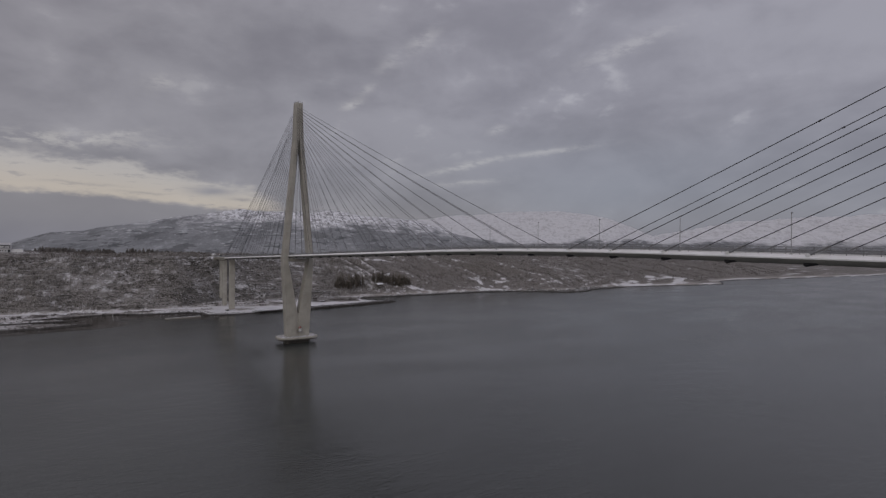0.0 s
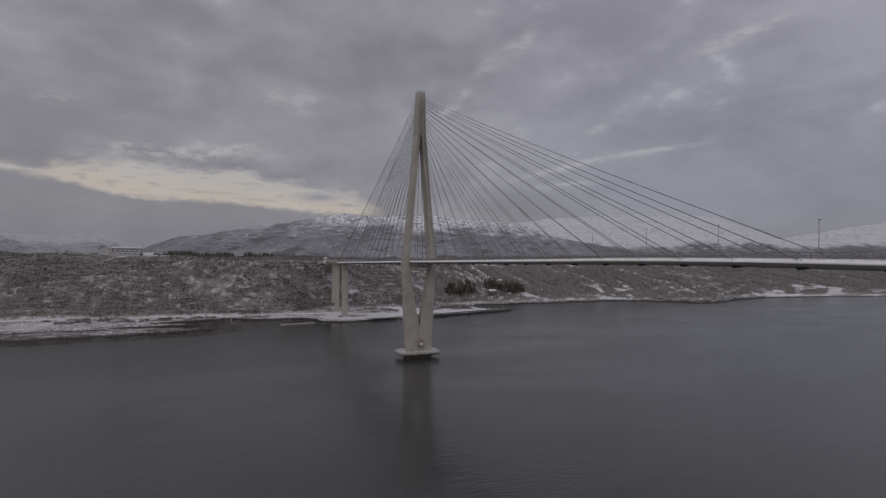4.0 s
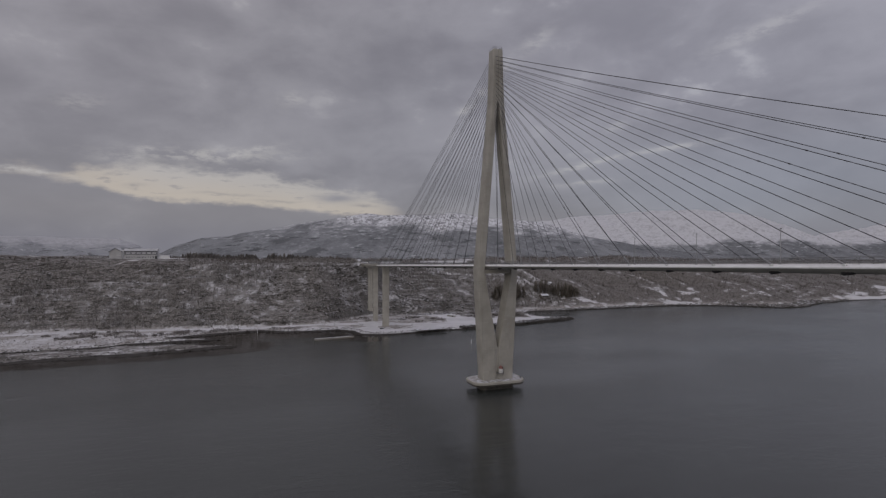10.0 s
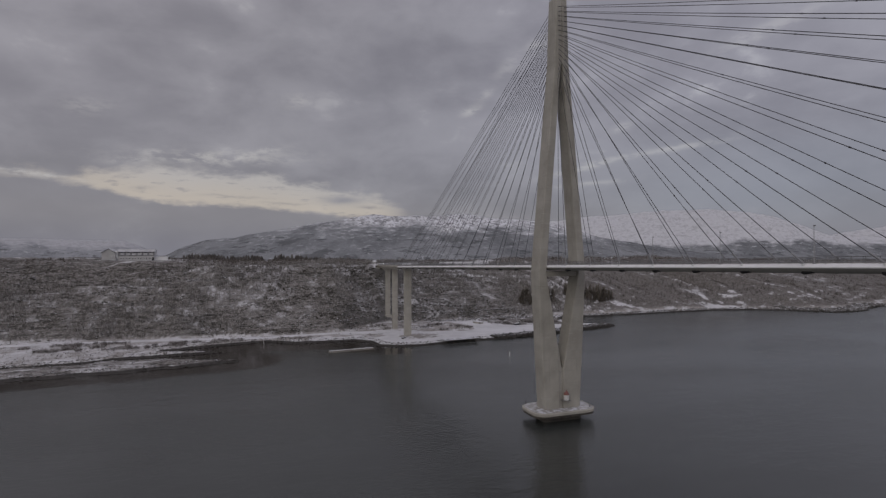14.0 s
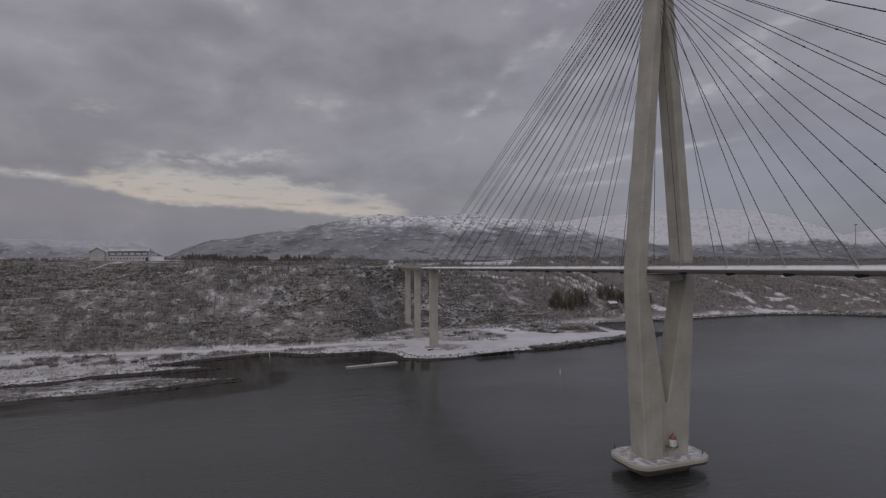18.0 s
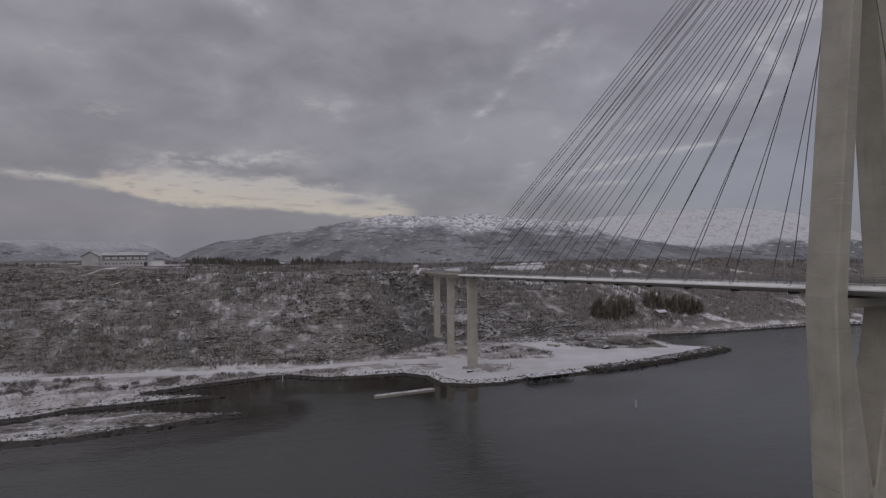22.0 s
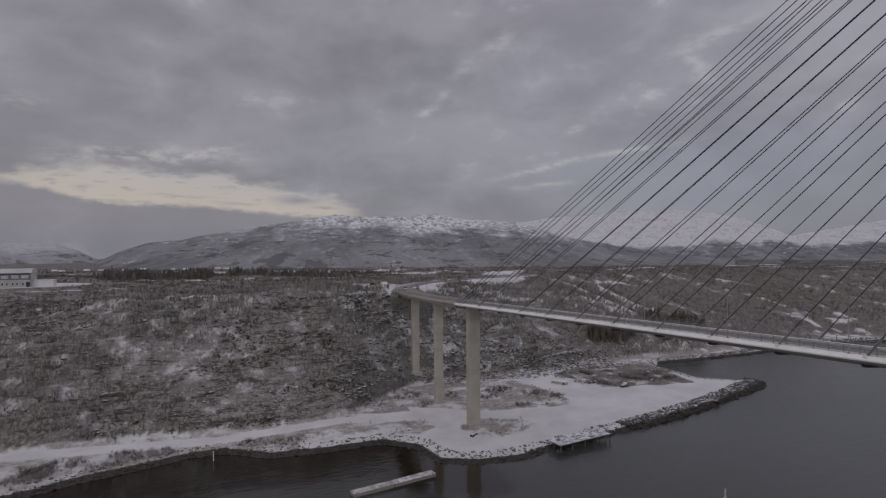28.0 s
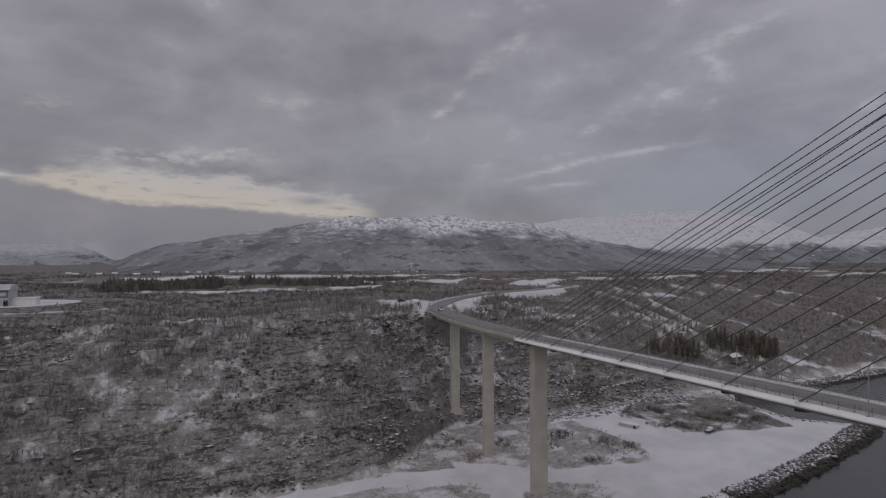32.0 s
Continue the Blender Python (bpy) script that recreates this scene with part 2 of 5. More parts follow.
def concrete_material(name, tide_much):
    """Board-marked concrete in lifts; in the water with a dark tide band."""
    m, k = material(name)
    at = place(k)
    z = k.add("SeparateXYZ", {0: at}).outputs[2]
    cloudy = k.noise(at, 0.16, 4.0)
    grain = k.noise(at, 3.0, 5.0)
    streak = k.noise(k.scaled(at, (0.9, 0.9, 0.05)), 1.0, 4.0)
    tone = k.mix(k.ramp(cloudy, 0.3, 0.7), (0.36, 0.342, 0.302), (0.46, 0.442, 0.396))
    tone = k.mix(k.ramp(streak, 0.54, 0.78, 0.0, 0.28), tone, (0.19, 0.18, 0.16))
    mark = k.noise(k.scaled(at, (0.25, 0.25, 1.6)), 1.0, 4.0, 0.6)
    tone = k.mix(k.ramp(mark, 0.60, 0.70, 0.0, 0.35), tone, (0.52, 0.505, 0.47))
    # casting lifts, about four metres high
    lift_line = k.math("PINGPONG", z, 2.0)
    tone = k.mix(k.ramp(lift_line, 0.0, 0.10, 0.16, 0.0), tone, (0.17, 0.16, 0.145))
    patches = k.noise(k.scaled(at, (0.35, 0.35, 0.8)), 1.0, 2.0)
    tone = k.mix(k.ramp(patches, 0.64, 0.70, 0.0, 0.4), tone, (0.42, 0.41, 0.38))
    tide = k.ramp(k.math("ADD", z, k.math("MULTIPLY", k.math("SUBTRACT", streak, 0.5), 0.5)), 1.9, 3.0, 0.75 * tide_much, 0.0)
    tone = k.mix(tide, tone, (0.050, 0.044, 0.036))
    finish(k, tone, 0.85, grain, 0.25, 0.03)
    return m


def snow_on(k, ground, at, amount_low=0.35, amount_high=0.75, noise_scale=0.6):
    """Snow lies where the surface faces up."""
    face = k.add("SeparateXYZ", {0: k.add("NewGeometry").outputs["Normal"]}).outputs[2]
    wobble = k.math("MULTIPLY", k.math("SUBTRACT", k.noise(at, noise_scale, 5.0, 0.65), 0.5), 1.1)
    mask = k.ramp(k.math("ADD", face, wobble), amount_low, amount_high)
    return k.mix(mask, ground, (0.72, 0.73, 0.77)), mask


def ground_material():
    m, k = material("snowy_scrub_ground")
    at = place(k)
    cover = k.add("Attribute", attribute_name="cover").outputs["Fac"]
    wet = k.add("Attribute", attribute_name="wet").outputs["Fac"]
    fine = k.noise(at, 0.45, 6.0, 0.68)
    coarse = k.noise(at, 0.06, 4.0, 0.6)
    tiny = k.noise(at, 1.0, 5.0, 0.68)
    heath = k.mix(k.ramp(fine, 0.40, 0.60), (0.075, 0.068, 0.060), (0.215, 0.200, 0.186))
    heath = k.mix(k.ramp(tiny, 0.47, 0.36, 0.0, 0.7), heath, (0.045, 0.041, 0.035))
    heath = k.mix(k.ramp(tiny, 0.50, 0.66, 0.0, 0.8), heath, (0.34, 0.325, 0.315))
    # thin dark ledges that follow the slope's contours
    ledge = k.noise(k.scaled(at, (0.13, 0.09, 1.0)), 1.0, 5.0, 0.65, 0.6)
    wooded_floor = heath
    heath = k.mix(k.ramp(ledge, 0.42, 0.34, 0.0, 0.40), heath, (0.40, 0.39, 0.39))
    heath = k.mix(k.ramp(ledge, 0.53, 0.60, 0.0, 0.9), heath, (0.040, 0.037, 0.031))
    # dead grass on the flat by the water
    open_rock = k.add("Attribute", attribute_name="ledges").outputs["Fac"]
    flat_here = k.add("Attribute", attribute_name="flat").outputs["Fac"]
    heath = k.mix(open_rock, k.mix(0.35, wooded_floor, (0.120, 0.106, 0.096)), heath)
    grass = k.mix(k.ramp(tiny, 0.35, 0.65), (0.175, 0.158, 0.144), (0.40, 0.38, 0.36))
    heath = k.mix(flat_here, heath, grass)
    snow = k.mix(k.ramp(coarse, 0.3, 0.7), (0.52, 0.515, 0.525), (0.64, 0.634, 0.645))
    patchy = k.math("ADD", k.math("MULTIPLY", fine, 0.52), k.math("ADD", k.math("MULTIPLY", coarse, 0.14), k.math("MULTIPLY", tiny, 0.34)))
    shown = k.ramp(k.math("ADD", k.math("SUBTRACT", cover, 0.5), k.math("SUBTRACT", patchy, 0.5)), -0.09, 0.11)
    tone = k.mix(shown, snow, heath)
    rock = k.mix(k.ramp(tiny, 0.35, 0.65), (0.022, 0.020, 0.018), (0.062, 0.056, 0.050))
    # bare rock on the steep ledge faces
    steep = k.add("SeparateXYZ", {0: k.add("NewGeometry").outputs["Normal"]}).outputs[2]
    bare = k.ramp(k.math("ADD", steep, k.math("MULTIPLY", k.math("SUBTRACT", tiny, 0.5), 0.5)), 0.66, 0.46)
    tone = k.mix(k.math("MULTIPLY", bare, 0.9), tone, k.mix(tiny, (0.045, 0.043, 0.038), (0.210, 0.202, 0.190)))
    tone = k.mix(k.ramp(k.math("ADD", wet, k.math("MULTIPLY", k.math("SUBTRACT", fine, 0.5), 0.7)), 0.40, 0.58), tone, rock)
    finish(k, tone, 0.9, fine, 0.5, 0.5)
    return m


def mountain_material(name, line, spread, bare, bearing, low=(0.146, 0.153, 0.161), high=(0.240, 0.249, 0.259), drift=0.0, white=(0.72, 0.725, 0.75), rock=(0.13, 0.128, 0.132), crag_low=0.7):
    """Snow above a ragged line, crags in it, birch heath and dark woods below; the marks run down the slopes."""
    m, k = material(name)
    at = place(k)
    xyz = k.add("SeparateXYZ", {0: at}).outputs
    z = xyz[2]
    c, s = math.cos(radians(bearing)), math.sin(radians(bearing))
    across = k.math("SUBTRACT", k.math("MULTIPLY", xyz[0], c), k.math("MULTIPLY", xyz[1], s))
    deep = k.math("ADD", k.math("MULTIPLY", xyz[0], s), k.math("MULTIPLY", xyz[1], c))
    face = k.add("CombineXYZ", {0: across, 1: k.math("MULTIPLY", deep, 0.12), 2: k.math("MULTIPLY", z, 1.6)}).outputs[0]
    broad = k.noise(k.scaled(face, (1, 1, 1.4)), 0.0042, 4.0, 0.55)
    crag = k.noise(face, 0.052, 8.0, 0.80)
    fleck = k.noise(k.scaled(face, (1, 1, 2.0)), 0.016, 6.0, 0.7, 0.3)
    woods = k.noise(k.scaled(face, (1, 1, 1.5), (310, 0, 70)), 0.0075, 5.0, 0.62)
    heath = k.mix(k.ramp(broad, 0.38, 0.62), low, high)
    strata = k.noise(k.scaled(face, (0.8, 0.4, 2.0), (120, 0, 40)), 0.026, 7.0, 0.74)
    wooded = k.noise(k.scaled(face, (0.55, 0.3, 2.0), (610, 0, 250)), 0.022, 7.0, 0.72)
    heath = k.mix(k.math("MULTIPLY", k.ramp(strata, 0.56, 0.62, 0.0, 0.7), k.ramp(z, 25.0, line * 0.9, 0.35, 1.0)), heath, (0.52, 0.53, 0.55))
    heath = k.mix(k.math("MULTIPLY", k.ramp(wooded, 0.57, 0.60), k.ramp(z, line * 1.1, line * 0.6, 0.0, 0.9)), heath, (0.070, 0.075, 0.080))
    heath = k.mix(k.ramp(crag, 0.52, 0.62, 0.0, 0.30), heath, (0.44, 0.45, 0.465))
    heath = k.mix(k.ramp(crag, 0.46, 0.38, 0.0, 0.35), heath, (0.090, 0.098, 0.105))
    heath = k.mix(k.ramp(fleck, 0.63, 0.67, 0.0, 0.7), heath, (0.62, 0.63, 0.65))
    heath = k.mix(k.math("MULTIPLY", k.ramp(woods, 0.57, 0.59), k.ramp(z, line * 0.9, line * 0.45, 0.0, 0.75)), heath, (0.085, 0.088, 0.092))
    level_of = k.math("ADD", z, k.math("MULTIPLY", k.math("SUBTRACT", broad, 0.5), spread * 2.2))
    level_of = k.math("ADD", level_of, k.math("MULTIPLY", k.math("SUBTRACT", fleck, 0.5), spread * 2.2))
    level_of = k.math("ADD", level_of, k.math("MULTIPLY", k.math("ADD", across, 90.0), drift))
    high_up = k.ramp(level_of, line - 0.35 * spread, line + 0.35 * spread)
    tone = k.mix(high_up, heath, white)
    tone = k.mix(k.math("MULTIPLY", k.math("MULTIPLY", high_up, k.ramp(fleck, 0.40, 0.58, crag_low, 1.0)), k.ramp(crag, 0.475, 0.545, 0.0, bare)), tone, rock)
    finish(k, tone, 0.95, crag, 0.6, 6.0)
    return m


def rock_material(name, snow_low, snow_high, pale=(0.155, 0.148, 0.138), tide_low=0.95, tide_high=1.35):
    m, k = material(name)
    at = place(k)
    z = k.add("SeparateXYZ", {0: at}).outputs[2]
    pick = k.add("NewGeometry").outputs["Random Per Island"]
    own = k.add("ObjectInfo").outputs["Random"]
    grain = k.noise(at, 2.5, 5.0, 0.65)
    rock = k.mix(k.ramp(grain, 0.3, 0.7), (0.045, 0.042, 0.039), pale)
    rock = k.mix(k.math("MULTIPLY", k.math("ADD", pick, own), 0.25), rock, tuple(1.4 * c for c in pale))
    tone, _ = snow_on(k, rock, at, snow_low, snow_high, 0.9)
    # weed and wet stone up to the tide mark
    tide = k.ramp(k.math("ADD", z, k.math("MULTIPLY", grain, 0.5)), tide_low, tide_high, 1.0, 0.0)
    tone = k.mix(tide, tone, k.mix(grain, (0.018, 0.016, 0.014), (0.05, 0.044, 0.036)))
    finish(k, tone, 0.85, grain, 0.5, 0.1)
    return m


def twig_material(name, dark, light, frosted, size=0.42):
    """Bare twigs: each tree its own tone, whole stands more or less frosted."""
    m, k = material(name)
    pick = k.add("NewGeometry").outputs["Random Per Island"]
    at = k.scaled(place(k), (1, 1, 0.25))
    stand = k.noise(at, 0.05, 3.0, 0.55)
    single = k.noise(at, size, 3.0, 0.6)
    tone = k.mix(k.math("ADD", k.math("MULTIPLY", pick, 0.45), k.math("MULTIPLY", k.ramp(single, 0.34, 0.66), 0.55)), dark, light)
    frost = k.math("ADD", k.math("MULTIPLY", pick, 0.20), k.math("ADD", k.math("MULTIPLY", stand, 0.55), k.math("MULTIPLY", single, 0.65)))
    tone = k.mix(k.ramp(frost, 0.62, 0.86, 0.0, frosted), tone, (0.46, 0.447, 0.440))
    finish(k, tone, 0.9)
    return m


def water_material():
    m, k = material("fjord_water")
    at = place(k)
    calm = k.noise(k.scaled(at, (0.010, 0.022, 1)), 1.0, 3.0, 0.5)
    ripple = k.noise(k.scaled(at, (0.35, 0.80, 1)), 1.0, 3.0, 0.55)
    swell = k.noise(k.scaled(at, (0.07, 0.17, 1)), 1.0, 3.0, 0.5)
    waves = k.math("ADD", k.math("MULTIPLY", ripple, k.ramp(calm, 0.4, 0.62, 0.5, 1.4)), k.math("MULTIPLY", swell, 1.1))
    deep = k.mix(k.ramp(calm, 0.35, 0.65), (0.036, 0.039, 0.036), (0.043, 0.047, 0.044))
    # dark seabed in the shallows, darkened further for the hillside's reflection
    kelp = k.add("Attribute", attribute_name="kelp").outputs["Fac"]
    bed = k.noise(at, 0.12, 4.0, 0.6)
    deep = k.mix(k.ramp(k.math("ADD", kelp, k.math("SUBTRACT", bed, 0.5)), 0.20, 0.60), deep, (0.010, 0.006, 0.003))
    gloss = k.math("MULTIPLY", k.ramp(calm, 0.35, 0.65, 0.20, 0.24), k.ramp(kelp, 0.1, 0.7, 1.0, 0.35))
    finish(k, deep, gloss, k.math("MULTIPLY", waves, k.ramp(kelp, 0.1, 0.8, 1.0, 0.3)), 0.7, 0.24)
    return m


CONCRETE = concrete_material("weathered_concrete", 1.0)
DRY_CONCRETE = concrete_material("dry_concrete", 0.0)
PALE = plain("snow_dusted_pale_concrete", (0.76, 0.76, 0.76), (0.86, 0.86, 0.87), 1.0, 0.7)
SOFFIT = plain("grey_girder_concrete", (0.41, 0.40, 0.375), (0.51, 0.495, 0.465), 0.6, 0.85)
ASPHALT = plain("damp_asphalt", (0.160, 0.157, 0.154), (0.225, 0.221, 0.216), 0.8, 0.75)
STEEL = plain("galvanised_steel", (0.22, 0.22, 0.225), (0.32, 0.32, 0.32), 2.0, 0.5, 0.6)
LAMP_STEEL = plain("pale_lamp_steel", (0.30, 0.30, 0.31), (0.40, 0.40, 0.41), 2.0, 0.6, 0.2)
CABLE = plain("dark_cable_sheath", (0.045, 0.045, 0.050), (0.075, 0.075, 0.08), 2.0, 0.5)
WET_AND_REFLECTION = plain("wet_concrete_and_reflection", (0.055, 0.051, 0.044), (0.115, 0.106, 0.092), 1.0, 0.35)
HULL = plain("dark_boat_paint", (0.05, 0.05, 0.055), (0.09, 0.09, 0.095), 1.0, 0.45)
DARK = plain("dark_steel", (0.02, 0.02, 0.022), (0.045, 0.045, 0.046), 2.0, 0.6)
SNOW = plain("fresh_snow", (0.58, 0.585, 0.61), (0.70, 0.705, 0.73), 0.4, 0.9, 0.0, 0.3, 0.15)
WHITE = plain("white_paint", (0.66, 0.66, 0.65), (0.76, 0.76, 0.75), 1.5, 0.6)
RED = plain("weathered_red_paint", (0.20, 0.085, 0.072), (0.27, 0.120, 0.105), 1.5, 0.6)
BEIGE = plain("pale_beige_render", (0.40, 0.397, 0.39), (0.48, 0.476, 0.47), 0.8, 0.85)
WOOD = plain("grey_weathered_wood", (0.10, 0.09, 0.08), (0.20, 0.18, 0.16), 2.5, 0.85)
GLASS = plain("dark_window_glass", (0.015, 0.018, 0.022), (0.03, 0.034, 0.04), 1.0, 0.12, 0.0, 0.02)
BAND = plain("dark_grey_cladding", (0.15, 0.15, 0.16), (0.21, 0.21, 0.22), 1.0, 0.7)
CURTAIN = plain("curtained_window", (0.42, 0.42, 0.43), (0.55, 0.55, 0.56), 3.0, 0.2)
ROOF = plain("thin_snow_on_roofing", (0.40, 0.40, 0.41), (0.52, 0.52, 0.53), 0.8, 0.85)
GROUND = ground_material()
ROCK = rock_material("snow_dusted_rock", 0.80, 1.15)
RUBBLE = rock_material("dark_breakwater_rock", 0.76, 1.12, (0.090, 0.086, 0.080), 1.5, 2.3)
CRAG = rock_material("hillside_crag", 0.82, 1.14, (0.125, 0.118, 0.107))
TWIGS = twig_material("bare_birch_twigs", (0.092, 0.083, 0.074), (0.350, 0.331, 0.306), 0.75)
FAR_TWIGS = twig_material("brown_birch_twigs", (0.060, 0.051, 0.046), (0.225, 0.200, 0.184), 0.8, 0.12)
BROWN = twig_material("brown_thicket_twigs", (0.062, 0.050, 0.043), (0.165, 0.139, 0.121), 0.25, 0.25)
HEATHER = twig_material("dark_heather", (0.034, 0.031, 0.023), (0.090, 0.080, 0.059), 0.1)
FAR_NEEDLES = twig_material("distant_needles", (0.046, 0.042, 0.038), (0.120, 0.106, 0.094), 0.1, 0.1)
NEEDLES = twig_material("spruce_needles", (0.066, 0.057, 0.045), (0.170, 0.145, 0.112), 0.15)
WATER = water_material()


def capped(name, low, high, snow_low=0.85, snow_high=1.2):
    """A surface with thin patchy snow on it."""
    m, k = material(name)
    at = place(k)
    grain = k.noise(at, 4.0, 4.0)
    tone, _ = snow_on(k, k.mix(grain, low, high), at, snow_low, snow_high, 0.5)
    finish(k, tone, 0.85, grain, 0.3, 0.03)
    return m


CAPPED = capped("concrete_under_thin_snow", (0.22, 0.21, 0.19), (0.34, 0.32, 0.29))
OLD_DECK = capped("timber_under_thin_snow", (0.06, 0.055, 0.05), (0.14, 0.13, 0.12), 0.78, 1.12)

# ---------------------------------------------------------------- mesh helpers


def finish_mesh(name, bm, mat, smooth=False):
    me = bpy.data.meshes.new(name)
    bmesh.ops.recalc_face_normals(bm, faces=bm.faces)
    if smooth:
        for face in bm.faces:
            face.smooth = True
    bm.to_mesh(me)
    bm.free()
    me.materials.append(mat)
    return me


def part(name, bm, mat, parent=None, label="", smooth=False):
    """One bmesh as one mesh object, under a thing or a part."""
    ob = new(name, finish_mesh(name, bm, mat, smooth))
    ob.parent = parent
    if label:
        ob["label"] = label
    return ob


def thing(name, label, category, at=(0, 0, 0), turn=0.0, group="", kind=""):
    ob = new(name)
    ob.empty_display_size = 1.0
    ob.matrix_basis = pose(*at, 0, 0, turn)
    return tagged(ob, label, category, group, kind)


def box(bm, lo, hi, bevel=0.0):
    """A box between two corners, with bevelled edges."""
    m = Matrix.Translation([(a + b) / 2 for a, b in zip(lo, hi)]) @ Matrix.Diagonal((*[b - a for a, b in zip(lo, hi)], 1))
    verts = bmesh.ops.create_cube(bm, size=1.0, matrix=m)["verts"]
    if bevel:
        edges = list({e for v in verts for e in v.link_edges})
        bmesh.ops.bevel(bm, geom=edges, offset=bevel, segments=2, affect="EDGES")
    return bm


def boxed(lo, hi, bevel=0.0):
    return box(bmesh.new(), lo, hi, bevel)


def loft(bm, rings, cap=True):
    """Skin through rings of points, all of one length."""
    made = [[bm.verts.new(p) for p in ring] for ring in rings]
    count = len(made[0])
    for a, b in zip(made, made[1:]):
        for i in range(count):
            bm.faces.new((a[i], a[(i + 1) % count], b[(i + 1) % count], b[i]))
    if cap:
        bm.faces.new(made[0][::-1])
        bm.faces.new(made[-1])
    return bm


def ring_round(cx, cy, hx, hy, z, r, steps=5):
    """A rectangle with rounded corners."""
    out = []
    for q, (sx, sy) in enumerate(((1, 1), (-1, 1), (-1, -1), (1, -1))):
        for s in range(steps + 1):
            a = (q + s / steps) * math.pi / 2
            out.append((cx + sx * (hx - r) + r * math.cos(a), cy + sy * (hy - r) + r * math.sin(a), z))
    return out


def tube(bm, points, radius, sides=6, radius_end=None):
    """A round bar along points."""
    rings, last = [], radius if radius_end is None else radius_end
    pts = [Vector(p) for p in points]
    for i, p in enumerate(pts):
        ahead = (pts[min(i + 1, len(pts) - 1)] - pts[max(i - 1, 0)]).normalized()
        side = ahead.cross(Vector((0, 0, 1)) if abs(ahead.z) < 0.95 else Vector((1, 0, 0))).normalized()
        over = side.cross(ahead)
        r = radius + (last - radius) * i / (len(pts) - 1)
        rings.append([p + r * (math.cos(a) * side + math.sin(a) * over) for a in (2 * math.pi * s / sides for s in range(sides))])
    return loft(bm, rings)


def tubed(points, radius, sides=6, radius_end=None):
    return tube(bmesh.new(), points, radius, sides, radius_end)


def soup(name, verts, faces_of, mat, smooth=False):
    """A mesh from numpy corners and triangles."""
    me = bpy.data.meshes.new(name)
    me.vertices.add(len(verts))
    me.vertices.foreach_set("co", np.asarray(verts, np.float32).ravel())
    tri = np.asarray(faces_of, np.int32)
    me.loops.add(tri.size)
    me.loops.foreach_set("vertex_index", tri.ravel())
    me.polygons.add(len(tri))
    me.polygons.foreach_set("loop_start", np.arange(0, tri.size, tri.shape[1], dtype=np.int32))
    me.polygons.foreach_set("use_smooth", np.full(len(tri), smooth))
    me.update(calc_edges=True)
    me.materials.append(mat)
    return me


# ---------------------------------------------------------------- ground


def lattice(seed):
    return np.random.RandomState(seed).rand(256, 256)


LATTICE = lattice(11)


def value_noise(x, y):
    """Smooth noise from 0 to 1."""
    xi, yi = np.floor(x).astype(int), np.floor(y).astype(int)
    u, v = x - xi, y - yi
    u, v = u * u * (3 - 2 * u), v * v * (3 - 2 * v)
    a, b = LATTICE[xi % 256, yi % 256], LATTICE[(xi + 1) % 256, yi % 256]
    c, d = LATTICE[xi % 256, (yi + 1) % 256], LATTICE[(xi + 1) % 256, (yi + 1) % 256]
    return (a * (1 - u) + b * u) * (1 - v) + (c * (1 - u) + d * u) * v


def fbm(x, y, size, octaves=4, gain=0.5):
    out, amp, total = 0.0, 1.0, 0.0
    for o in range(octaves):
        out = out + amp * value_noise(x / size + 17.3 * o, y / size + 9.1 * o)
        total += amp
        amp, size = amp * gain, size / 2.03
    return out / total - 0.5


def smooth(v, lo, hi):
    s = np.clip((v - lo) / (hi - lo), 0, 1)
    return s * s * (3 - 2 * s)


COAST = [(-4600, 260), (-1200, 190), (-600, 170), (-300, 158), (-230, 153), (-190, 152), (-170, 155), (-160, 162), (-142, 162), (-120, 163), (-106, 165),
         (-118, 170), (-138, 177), (-124, 182), (-112, 185), (-95, 190), (-84, 190), (-71, 179),
         (-52, 176), (-35, 176), (-27, 168), (-25, 154), (-14, 147), (0, 144), (15, 147), (40, 150), (62, 153), (96, 158), (125, 165),
         (152, 172), (158, 177), (150, 185), (138, 196), (139, 222), (150, 231), (185, 227), (210, 226), (262, 228), (306, 226),
         (345, 215), (375, 198), (395, 174), (425, 174), (445, 183), (470, 193), (530, 200), (560, 201), (615, 190), (680, 178), (736, 167), (762, 182), (800, 214), (870, 224),
         (1033, 205), (1354, 172), (2000, 200), (4600, 500), (4600, 4700), (-4600, 4700)]


def inland(x, y, line):
    """Signed distance to a closed outline, positive inside."""
    best, inside = np.full(x.shape, 1e12), np.zeros(x.shape, bool)
    for (ax, ay), (bx, by) in zip(line, line[1:] + line[:1]):
        dx, dy = bx - ax, by - ay
        s = np.clip(((x - ax) * dx + (y - ay) * dy) / (dx * dx + dy * dy), 0, 1)
        best = np.minimum(best, (x - ax - s * dx) ** 2 + (y - ay - s * dy) ** 2)
        if ay != by:
            inside ^= ((ay > y) != (by > y)) & (x < (bx - ax) * (y - ay) / (by - ay) + ax)
    return np.where(inside, 1, -1) * np.sqrt(best)


